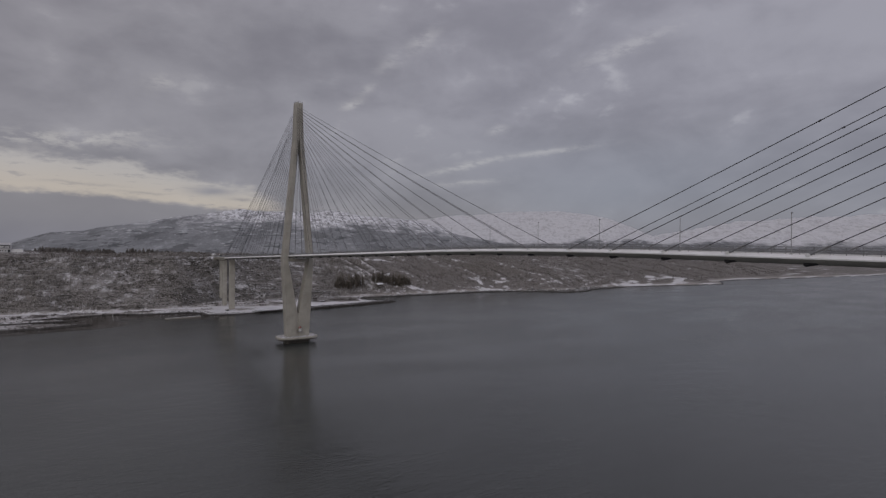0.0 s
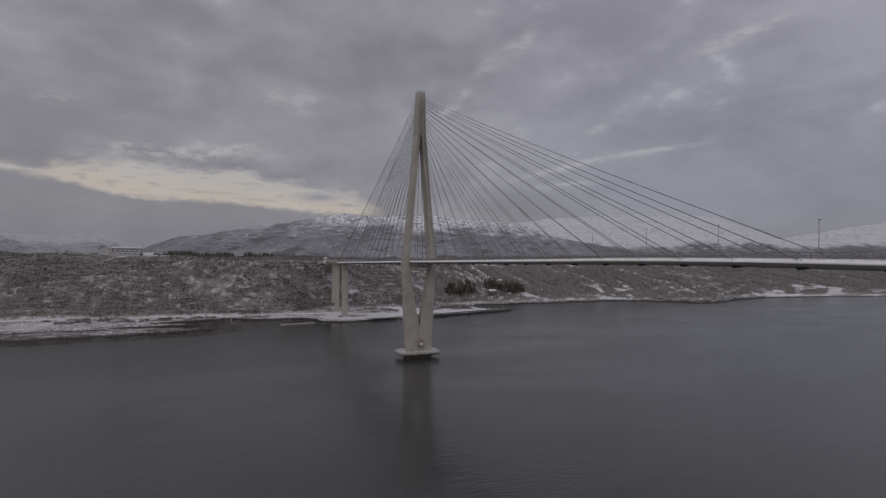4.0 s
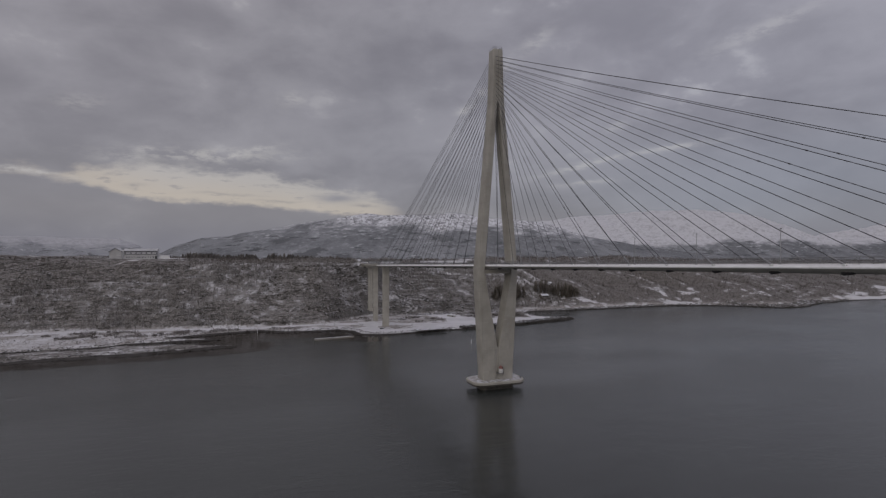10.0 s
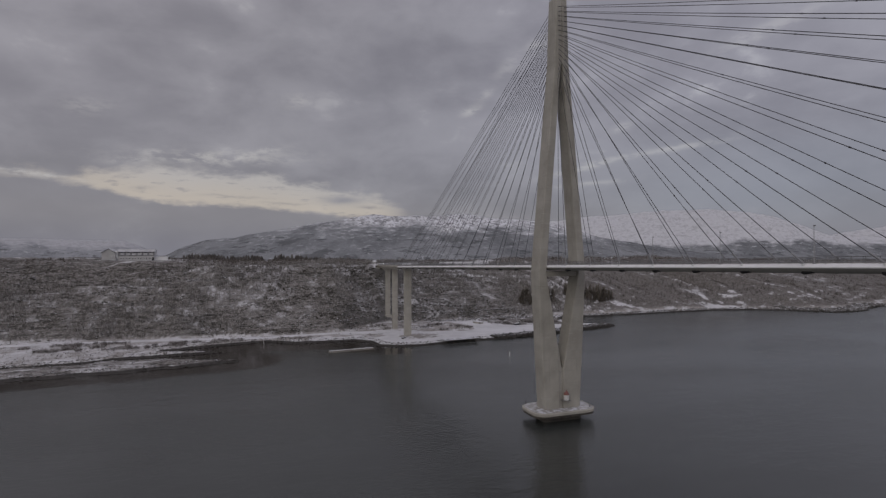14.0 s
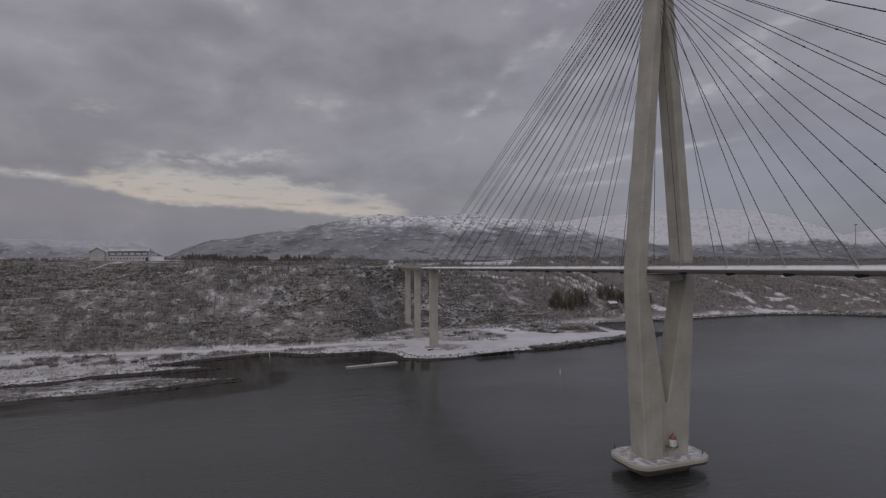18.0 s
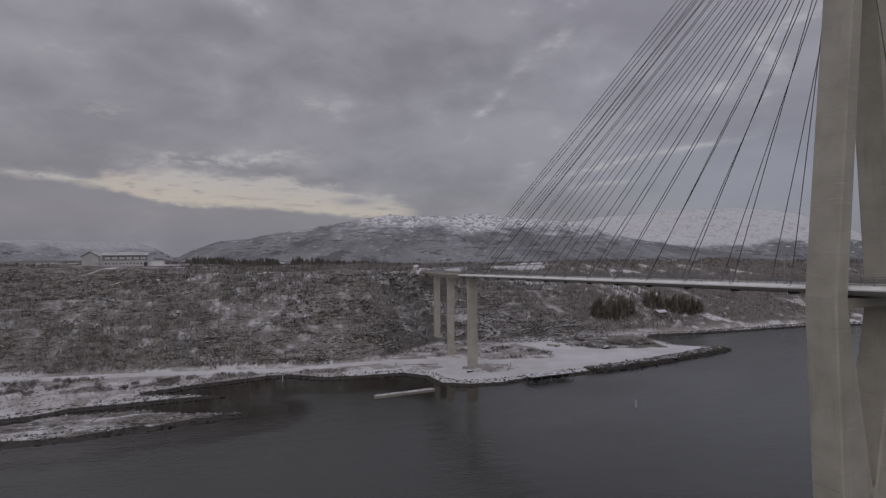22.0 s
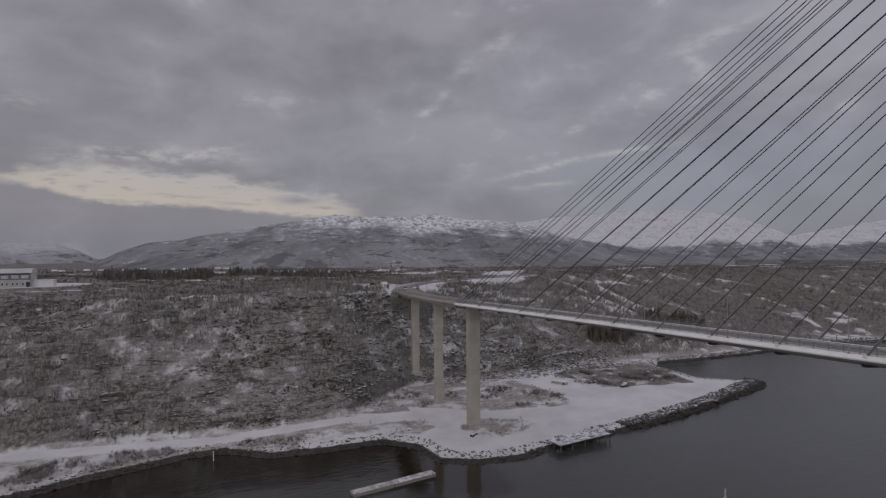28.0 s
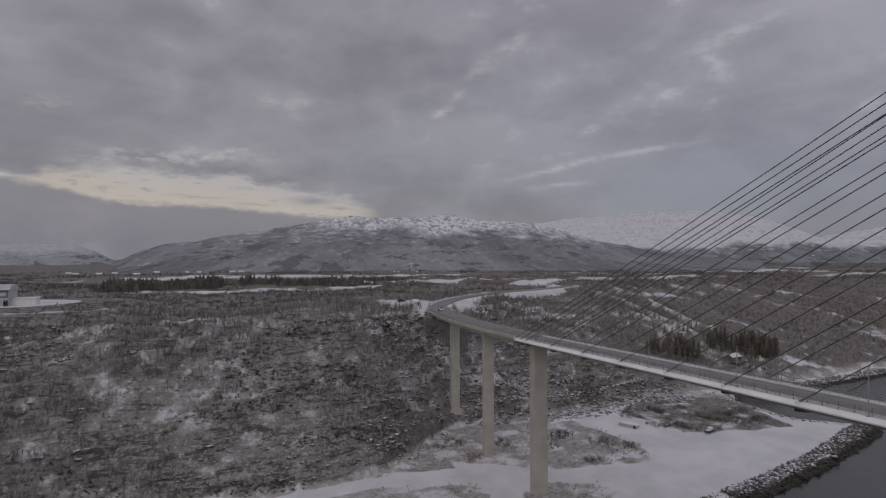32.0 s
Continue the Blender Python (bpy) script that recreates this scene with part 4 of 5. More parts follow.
    for px, py in ((9.2, -4.6), (9.6, 5.2), (-9.0, 6.0)):
        part("bollard", tubed([(px, py, 3.8), (px, py, 4.9)], 0.14, 8), DARK, plinth)
    part("ladder", tube(tubed([(-0.85, -2.8, 3.8), (-0.85, -2.8, 16.5)], 0.05, 4), [(-1.3, -2.8, 3.8), (-1.3, -2.8, 16.5)], 0.05, 4), STEEL, root, "steel ladder up the pylon foot")
    return root


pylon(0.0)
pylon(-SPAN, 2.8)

# ---------------------------------------------------------------- bridge: deck

DECK_END, SOUTH_END = 272.0, -SPAN - 180.0


def strip(ys, section):
    """A section of (x, height over the carriageway) drawn along the bridge."""
    rings = [[(x + bend(y), y, deck_level(y) + z) for x, z in section] for y in ys]
    return loft(bmesh.new(), rings)


def stations(a, b, step=6.0):
    count = max(2, int(abs(b - a) / step) + 1)
    return list(np.linspace(a, b, count))


deck = thing("bridge_deck", "slender concrete bridge deck with pale sloping edges and a wet road", "bridge deck")
stay = stations(SOUTH_END, 181.0)
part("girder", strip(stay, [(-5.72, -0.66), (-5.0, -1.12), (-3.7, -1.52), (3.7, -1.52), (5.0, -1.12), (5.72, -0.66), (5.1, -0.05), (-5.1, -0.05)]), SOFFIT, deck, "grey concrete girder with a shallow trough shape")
for side in (-1, 1):
    nose = [(side * x, z) for x, z in ((4.98, 0.14), (5.2, 0.12), (5.87, -0.38), (5.87, -0.58), (5.5, -0.72), (4.95, -0.2))]
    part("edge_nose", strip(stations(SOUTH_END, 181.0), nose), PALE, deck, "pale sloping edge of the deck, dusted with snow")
part("carriageway", strip(stay, [(-3.6, -0.2), (3.6, -0.2), (3.6, 0.0), (0, 0.06), (-3.6, 0.0)]), ASPHALT, deck, "wet grey road surface")
for side in (-1, 1):
    part("walkway", strip(stay, [(side * x, z) for x, z in ((3.75, -0.15), (4.95, -0.15), (4.95, 0.10), (3.75, 0.10))]), SOFFIT, deck)
    part("kerb_line", strip(stay, [(side * x, z) for x, z in ((3.6, -0.15), (3.75, -0.15), (3.75, 0.24), (3.6, 0.24))]), PALE, deck)

approach = thing("approach_viaduct", "plain grey concrete approach viaduct on tall piers", "viaduct")
run = stations(181.3, DECK_END, 5.0)
part("girder", strip(run, [(-5.0, -0.5), (-3.3, -0.75), (-3.0, -2.0), (3.0, -2.0), (3.3, -0.75), (5.0, -0.5), (5.0, 0.12), (-5.0, 0.12)]), CONCRETE, approach)
part("carriageway", strip(run, [(-3.8, 0.0), (3.8, 0.0), (3.8, 0.17), (-3.8, 0.17)]), ASPHALT, approach, "wet grey road surface")
for side in (-1, 1):
    part("parapet", strip(run, [(side * x, z) for x, z in ((4.7, 0.1), (5.02, -0.45), (5.02, 0.55), (4.7, 0.55))]), CONCRETE, approach)
part("abutment", boxed((1.9, 268.5, 30), (13.1, 275.0, deck_level(270) - 0.3), 0.2), CONCRETE, approach)


def railing(name, x, a, b, top, rails, gap, label):
    root = thing(name, label, "railing")
    sections = stations(a, b, 6.0)
    for h in rails:
        part("rail", tubed([(x + bend(y), y, deck_level(y) + top * h) for y in sections], 0.045, 5), STEEL, root)
    bm_v, bm_f, m = [], [], 0
    one = finish_mesh("post", boxed((-0.045, -0.045, 0), (0.045, 0.045, top)), STEEL)
    for y in np.arange(a, b, gap):
        z, px = deck_level(y), x + bend(y)
        if y > -240:
            post = new("post", one)
            post.matrix_basis, post.parent = pose(px, y, z), root
            continue
        for sx, sy in ((-1, -1), (1, -1), (1, 1), (-1, 1)):
            bm_v += [(px + sx * 0.045, y + sy * 0.045, z), (px + sx * 0.045, y + sy * 0.045, z + top)]
        for i in range(4):
            j = (i + 1) % 4
            bm_f.append((m + 2 * i, m + 2 * j, m + 2 * j + 1, m + 2 * i + 1))
        m += 8
    rest = new("post_row", soup("post_row", bm_v, bm_f, STEEL))
    rest.parent = root
    tagged(rest, kind="stuff")
    return root


for side in (-1, 1):
    railing("railing", side * 4.85, SOUTH_END, DECK_END, 1.35, (0.33, 0.66, 1.0), 2.15, "tall galvanised steel railing along the bridge edge")
    railing("guard_rail", side * 3.68, SOUTH_END, DECK_END, 0.8, (0.7, 1.0), 4.3, "low galvanised crash rail beside the road")


def pier(y, x, half, depth, label):
    root = thing("bridge_pier", label, "bridge pier", (x, y, 0), group="piers of the viaduct")
    top, foot = deck_level(y) - (1.54 if y < 181 else 2.02), level(x, y) - 1.5
    part("shaft", loft(bmesh.new(), [leg_ring(z, -w, w, depth, 1, 0.15) for z, w in ((foot, half), (top - 1.6, half), (top - 1.0, half + 0.25), (top, half + 0.25))]), DRY_CONCRETE, root)
    part("footing", boxed((-half - 0.9, -depth / 2 - 0.9, foot - 1), (half + 0.9, depth / 2 + 0.9, foot + 1.3), 0.1), DRY_CONCRETE, root)
    for bx in (-half * 0.6, half * 0.6):
        part("bearing", boxed((bx - 0.4, -0.5, top), (bx + 0.4, 0.5, top + 0.05)), DARK, root)
    return root


pier(177.5, 0, 2.2, 2.7, "broad pale concrete pier standing on the snowy shore")
pier(208.0, -0.1, 1.8, 1.8, "slim pale concrete pier on the snowy slope")
pier(245.0, 4.4, 1.8, 1.8, "slim pale concrete pier under the hillside")
pier(-SPAN - 177.5, 0, 2.9, 3.4, "broad pale concrete pier at the far shore")

# ---------------------------------------------------------------- bridge: stay cables

MAIN = [12.9 * k - 0.8 - 1.7 * math.exp(-((k - 7) / 3.0) ** 2) for k in range(1, 17)]
BACK = [12.9 * k - 4.1 for k in range(1, 14)] + [175.5, 178.4, 181.4]


def stay_cable(base, run_to, step, side, toward_mid):
    ty = base + 0.8 + (2.4 if run_to > base else -2.4)
    tz = 112.75 + 1.55 * step + (2.8 if base else 0.0)
    tx = side * (1.15 + max(0.0, 117 - tz) * 0.09)
    low = Vector((side * 5.3, run_to, deck_level(run_to) + 0.05))
    high = Vector((tx, ty, tz))
    length = (high - low).length
    root = thing("stay_cable", "long dark stay cable from the pylon to the deck edge", "cable", group="stay cables")
    sag = length * length * 2.2e-5
    points = [low.lerp(high, s / 9) - Vector((0, 0, 4 * sag * (s / 9) * (1 - s / 9))) for s in range(10)]
    part("strand", tubed(points, 0.080, 6), CABLE, root)
    along_it = (high - low).normalized()
    part("anchor_pipe", tubed([low - along_it * 0.5, low + along_it * 3.2], 0.19, 8), STEEL, root, "grey steel guide pipe at the deck")
    part("top_socket", tubed([high - along_it * 1.0, high + along_it * 0.4], 0.15, 8), STEEL, root)
    if step > 3 and toward_mid:
        for s in (0.26, 0.56):
            mid = points[0].lerp(points[-1], s) - Vector((0, 0, 4 * sag * s * (1 - s)))
            part("clamp", tubed([mid - along_it * 0.2, mid + along_it * 0.2], 0.15, 6), CABLE, root)
    return low


for base in (0.0, -SPAN):
    for side in (-1, 1):
        for step, (m, b) in enumerate(zip(MAIN, BACK)):
            toward = -1 if base == 0.0 else 1
            for y in (base + toward * m, base - toward * b):
                low = stay_cable(base, y, step, side, (y - base) * toward > 0)
                z = deck_level(y)
                part("anchor_block", boxed((min(side * 5.05, side * 5.75), y - 0.3, z - 0.2), (max(side * 5.05, side * 5.75), y + 0.3, z + 0.2), 0.05), PALE, deck)
                # anchor fin; its near-black colour stands in for the shaded hollow here
                bm = bmesh.new()
                loft(bm, [[(side * 4.85, yy, z - 1.10), (side * 4.05, yy, z - 1.34), (side * 4.05, yy, z - 1.50 - low_by), (side * 4.85, yy, z - 1.25 - low_by)] for yy, low_by in ((y - 0.95, 0.0), (y + 0.95, 0.34))])
                part("anchor_fin", bm, DARK, deck, "cable anchor under the deck, coloured dark for its shaded hollow")

# ---------------------------------------------------------------- bridge: lamps and traffic


def lamp_post():
    root = thing("street_lamp", "slim grey lamp post on the bridge edge", "street lamp", group="lamps along the bridge")
    part("post", tubed([(0, 0, 0), (0, 0, 4), (0, 0, 6.7)], 0.085, 7, 0.05), LAMP_STEEL, root)
    part("base_plate", boxed((-0.2, -0.2, 0), (0.2, 0.2, 0.12)), STEEL, root)
    part("lamp_head", boxed((-0.12, -0.12, 6.68), (0.3, 0.12, 6.84), 0.03), STEEL, root)
    return root


first = lamp_post()
spots = [-228.6 + 19.9 * i for i in range(-9, 25)]
first.matrix_basis = pose(-5.0, spots[0], deck_level(spots[0]) + 0.1)
for y in spots[1:]:
    copy_thing(first, pose(-5.0 + bend(y), y, deck_level(y) + 0.1))


# ---------------------------------------------------------------- land road


def road_rings(line, half, lift_up):
    pts = [Vector((x, y, 0)) for x, y in line]
    rings = []
    for i, p in enumerate(pts):
        ahead = (pts[min(i + 1, len(pts) - 1)] - pts[max(i - 1, 0)]).normalized()
        side = Vector((ahead.y, -ahead.x, 0))
        z = max(ROAD_TOP, level(p.x, p.y) + 0.1) + lift_up
        rings.append([(*(p - side * half).xy, z - 0.4), (*(p + side * half).xy, z - 0.4), (*(p + side * half).xy, z), (*(p - side * half).xy, z)])
    return rings


def smooth_line(line, times=2):
    for _ in range(times):
        out = [line[0]]
        for (ax, ay), (bx, by) in zip(line, line[1:]):
            out += [(0.75 * ax + 0.25 * bx, 0.75 * ay + 0.25 * by), (0.25 * ax + 0.75 * bx, 0.25 * ay + 0.75 * by)]
        line = out + [line[-1]]
    return line


ROAD_LINE = smooth_line(LAND_ROAD[1:])
part("road", loft(bmesh.new(), road_rings(ROAD_LINE, 3.9, 0.1)), ASPHALT)
tagged(bpy.data.objects["road"], "wet grey road curving inland from the bridge", "road", kind="structure")

barrier = thing("roadside_barrier", "dark steel crash barrier round the bend of the road", "barrier")
for side in (-1, 1):
    pts = [(x, y) for x, y in ROAD_LINE[4:26]]
    rail = []
    for (ax, ay), (bx, by) in zip(pts, pts[1:]):
        l = math.hypot(bx - ax, by - ay) or 1
        rail.append((ax + side * 4.3 * (by - ay) / l, ay - side * 4.3 * (bx - ax) / l, ROAD_TOP + 0.75))
    part("rail", tubed(rail, 0.14, 5), STEEL, barrier)
    for p in rail[::2]:
        part("barrier_post", boxed((p[0] - 0.06, p[1] - 0.06, p[2] - 0.95), (p[0] + 0.06, p[1] + 0.06, p[2])), STEEL, barrier)

# ---------------------------------------------------------------- rocks


def ico():
    bm = bmesh.new()
    bmesh.ops.create_icosphere(bm, subdivisions=1, radius=1.0)
    v = np.array([p.co[:] for p in bm.verts])
    f = np.array([[q.index for q in face.verts] for face in bm.faces])
    bm.free()
    return v, f


ICO_V, ICO_F = ico()
rs = np.random.RandomState(5)


def stones(places, sizes, stretch, swing=1.0):
    """Many angular stones in one mesh: corners and triangles; swing is how freely they turn."""
    count = len(places)
    jitter = 1 + (rs.rand(count, 12, 1) - 0.5) * 0.75
    v = ICO_V[None] * jitter * (np.asarray(stretch)[None] * (0.75 + 0.5 * rs.rand(count, 3)))[:, None] * sizes[:, None, None]
    a = (rs.rand(count) - 0.5) * 2 * math.pi * swing
    c, s = np.cos(a)[:, None], np.sin(a)[:, None]
    v = np.stack([v[..., 0] * c - v[..., 1] * s, v[..., 0] * s + v[..., 1] * c, v[..., 2]], -1) + places[:, None]
    f = ICO_F[None] + 12 * np.arange(count)[:, None, None]
    return v.reshape(-1, 3), f.reshape(-1, 3)


def scatter(count, x0, x1, y0, y1):
    return x0 + (x1 - x0) * rs.rand(count), y0 + (y1 - y0) * rs.rand(count)


def slope(x, y):
    return (y - along(FOOT, x)) / along(RISE, x)


def clear_of(x, y):
    """False on roads, yards, tracks and round the piers."""
    ok = (off_line(x, y, LAND_ROAD) > 7) & (off_line(x, y, TRACK) > 4)
    ok &= np.hypot((x - 2) / 20, (y - 304) / 18) > 1.0
    ok &= np.hypot((x + 172) / 48, (y - 346) / 23) > 1.0
    ok &= ~((x > -216) & (x < -150) & (y > 290) & (y < 332))
    ok &= ~((x < -192) & (y > 342) & (y < 480))
    for line, half, clean in PLATEAU_SNOW:
        ok &= off_line(x, y, line) > half * 1.2 * clean
    return ok & ~((np.abs(x - 2) < 6) & (y > 170) & (y < 276))


# ledges and boulders of the hillside
x, y = scatter(30000, -330, 420, 195, 330)
s_at = (y - along(FOOT, x)) / along(RISE, x)
dense = fbm(x, y, 34, 3) + fbm(x + 40, y, 9, 2) * 0.8
lower = np.clip(1.2 - s_at, 0, 1)
keep = (s_at > 0.03) & (s_at < 0.9) & (x < 80 + 110 * rs.rand(len(x))) & (dense * 1.2 + 0.12 * lower + np.where((np.abs(x - 15) < 60) & (s_at < 0.6), 0.12, 0) > 0.13)
x, y = x[keep][:2400], y[keep][:2400]
v, f = stones(np.stack([x, y, ground_at(x, y) + 0.1], 1), 0.22 + 0.6 * rs.rand(len(x)) ** 2.2, (1.7, 1.0, 0.7), 0.2)
tagged(new("hillside_rocks", soup("hillside_rocks", v, f, CRAG)), "dark snow-dusted rock ledges and boulders on the hillside", "rocks", kind="stuff")

x, y = scatter(5200, -40, 130, 215, 258)
keep = (slope(x, y) > -0.14) & (slope(x, y) < 0.3) & (fbm(x, y, 16, 2) > -0.10) & clear_of(x, y)
x, y = x[keep][:1900], y[keep][:1900]
v, f = stones(np.stack([x, y, ground_at(x, y) - 0.1], 1), 0.3 + 0.75 * rs.rand(len(x)) ** 2.2, (1.5, 1.1, 0.65))
tagged(new("boulder_field", soup("boulder_field", v, f, CRAG)), "snow-dusted boulder field under the hillside", "boulders", kind="stuff")

# rubble bank below the yard at the bridge end
x, y = scatter(1500, -26, 14, 256, 294)
keep = (ground_at(x, y) < ROAD_TOP - 1.2) & (np.hypot(x - 4.4, y - 245) > 5)
x, y = x[keep][:380], y[keep][:380]
v, f = stones(np.stack([x, y, ground_at(x, y) - 0.05], 1), 0.35 + 0.9 * rs.rand(len(x)) ** 2, (1.4, 1.0, 0.7))
tagged(new("rubble_bank", soup("rubble_bank", v, f, CRAG)), "snow-dusted rock rubble banked under the road end", "rocks", kind="stuff")

# stones along the waterline
x, y = scatter(76000, -240, 540, 128, 262)
d = inland(x, y, COAST)
h = ground_at(x, y)
keep = (h > -0.3) & ((h < 1.6) | ((d < -2) & (rs.rand(len(x)) < 0.06))) & (d > -60) & (d < 7)
x, y, h = x[keep][:11000], y[keep][:11000], h[keep][:11000]
v, f = stones(np.stack([x, y, h + 0.05], 1), (0.18 + 0.45 * rs.rand(len(x)) ** 2.5) * np.where(x > 180, 1.9, 1.0), (1.2, 1.0, 0.7))
tagged(new("shore_stones", soup("shore_stones", v, f, ROCK)), "dark stones and rubble along the snowy shoreline", "stones", kind="stuff")

# rocks of the point across the bay
x, y = scatter(2600, 370, 500, 176, 222)
d = inland(x, y, COAST)
keep = (d > -3) & (d < 14)
x, y = x[keep][:520], y[keep][:520]
v, f = stones(np.stack([x, y, ground_at(x, y) + 0.3], 1), 0.6 + 1.3 * rs.rand(len(x)) ** 2, (1.4, 1.0, 0.8))
tagged(new("point_rocks", soup("point_rocks", v, f, ROCK)), "snow-capped rocks on the low point across the bay", "rocks", kind="stuff")

# the breakwater: boulders banked along the spit
breakwater = thing("breakwater", "rough rubble breakwater with snow between its boulders", "breakwater")
base_meshes = []
for i in range(9):
    v, f = stones(np.zeros((1, 3)), np.array([1.0]), (1.15, 1.0, 0.75))
    base_meshes.append(soup("boulder", v, f, RUBBLE))
BANK = [(56, 152.5), (70, 154), (96, 158.5), (125, 165), (152, 172), (158, 177)]
spots = []
for i in range(2600):
    along_bank = rs.rand()
    bx = 50 + 108 * along_bank
    by = float(along(BANK, bx))
    across = rs.rand()
    wide = 6 + 3 * along_bank
    px, py = bx - 0.25 * across * wide, by + across * wide - 1.2
    spots.append((px, py, -0.2 + 2.3 * math.sin(min(across * 1.25, 1) * math.pi / 2) * (1 - 0.5 * max(0.0, along_bank - 0.8) / 0.2) * (1.0 if across < 0.8 else 0.8)))
for i, (px, py, pz) in enumerate(spots[:300]):
    ob = new("boulder", base_meshes[i % 9])
    size = 0.42 + 1.15 * rs.rand() ** 1.8
    ob.matrix_basis = pose(px, py, pz, 40 * rs.rand(), 40 * rs.rand(), 360 * rs.rand()) @ Matrix.Scale(size, 4)
    ob.parent = breakwater
rest = np.array(spots[300:])
v, f = stones(rest, 0.3 + 0.5 * rs.rand(len(rest)), (1.2, 1.0, 0.75))
rubble = new("rubble", soup("rubble", v, f, RUBBLE))
rubble.parent = breakwater
tagged(rubble, "smaller rubble filling the breakwater", kind="stuff")

# ---------------------------------------------------------------- bare woods


def brush(places, heights, twigs, spread, width, seed):
    """Bare shrubs and birches: slim upright twigs, each a long narrow triangle."""
    r = np.random.RandomState(seed)
    count = len(places)
    turn = r.rand(count, twigs) * 2 * math.pi
    hgt = heights[:, None]
    start_h = r.rand(count, twigs) * 0.5 * hgt
    start_h[:, 0] = -0.3
    reach = (0.25 + 0.75 * r.rand(count, twigs)) * spread * hgt
    reach[:, 0] *= 0.15
    tip_h = start_h + (hgt - start_h) * (0.35 + 0.65 * r.rand(count, twigs))
    tip_h[:, 0] = hgt[:, 0]
    inner = reach * 0.22
    c, s = np.cos(turn), np.sin(turn)
    start = np.stack([c * inner, s * inner, start_h], -1) + places[:, None]
    tip = np.stack([c * reach, s * reach, tip_h], -1) + places[:, None]
    face = r.rand(count, twigs) * math.pi
    wide = width * (0.5 + r.rand(count, twigs))
    wide[:, 0] *= 1.6
    edge = np.stack([np.cos(face) * wide, np.sin(face) * wide, 0 * wide], -1)
    v = np.stack([start - edge / 2, start + edge / 2, tip], 2).reshape(-1, 3)
    return v, np.arange(len(v)).reshape(-1, 3)


def wood(name, label, x, y, low, high, twigs, spread, width, mat, seed, category="trees"):
    r = np.random.RandomState(seed)
    z = ground_at(x, y)
    keep = (z > 1.2) & ((y < 335) | (terrain(x, y)[1] > 0.34))
    x, y, z = x[keep], y[keep], z[keep]
    heights = low + (high - low) * r.rand(len(x)) ** 1.3
    v, f = brush(np.stack([x, y, z], 1), heights, twigs, spread, width, seed)
    tagged(new(name, soup(name, v, f, mat)), label, category, kind="stuff")


x, y = scatter(50000, -330, 200, 196, 345)
s_at = slope(x, y)
thin = fbm(x, y, 26, 3) + 0.35 * fbm(x, y + 60, 70, 2)
keep = (s_at > 0.0) & (y < np.where(x < 40, along(BROW, x) + 3, 345)) & clear_of(x, y) & (thin + 0.5 * rs.rand(len(x)) + np.clip(s_at - 0.9, -0.3, 0.4) * 0.7 > 0.08) & ((fbm(x * 0.45, y * 1.8, 11, 3) < 0.17) | (rs.rand(len(x)) < 0.35))
wood("birch_scrub", "bare grey-brown birch scrub covering the snowy hillside", x[keep][:26000], y[keep][:26000], 1.6, 4.9, 24, 0.24, 0.070, TWIGS, 21)

x, y = scatter(70000, -330, 420, 196, 330)
s_at = slope(x, y)
keep = (s_at > 0.0) & (s_at < 0.92) & (x < 90 + 80 * rs.rand(len(x))) & clear_of(x, y) & (fbm(x * 0.45, y * 1.8, 11, 3) + 0.12 * rs.rand(len(x)) > 0.17) & ((y < along(BROW, x) - 30) | (x > 60) | (rs.rand(len(x)) < 0.3))
wood("dark_undergrowth", "low dark heather and juniper between the birches", x[keep][:7500], y[keep][:7500], 0.4, 1.4, 26, 1.2, 0.085, HEATHER, 26, "shrubs")

x, y = scatter(46000, 150, 1150, 196, 480)
s_at = slope(x, y)
keep = (s_at > 0.03) & (s_at < 1.5) & clear_of(x, y) & (fbm(x, y, 40, 3) + 0.5 * rs.rand(len(x)) > 0.06) & (terrain(x, y)[1] > 0.50 + 0.16 * rs.rand(len(x)))
wood("far_birch_scrub", "bare brown birch wood on the hillside along the fjord", x[keep][:22000], y[keep][:22000], 1.8, 4.8, 20, 0.42, 0.075, FAR_TWIGS, 22)

x, y = scatter(56000, -480, 700, 258, 620)
keep = np.where(x < 40, y > along(BROW, x) - 2, slope(x, y) > 0.86) & clear_of(x, y) & (fbm(x, y * 1.6, 70, 3) + 0.35 * rs.rand(len(x)) > np.where((x < 40) & (y < 480), -0.14, 0.03))
wood("brown_thicket", "dense brown leafless thicket on the plateau", x[keep][:23000], y[keep][:23000], 1.1, 3.0, 24, 0.62, 0.07, BROWN, 23)

x, y = scatter(26000, -900, 2200, 560, 1700)
band = fbm(x, y * 2.2, 260, 3)
keep = (band < 0.07) & (fbm(x, y, 90, 3) > -0.10)
wood("distant_woods", "dark leafless woods on the low land inland", x[keep][:14000], y[keep][:14000], 1.8, 4.6, 30, 0.95, 0.20, BROWN, 24)

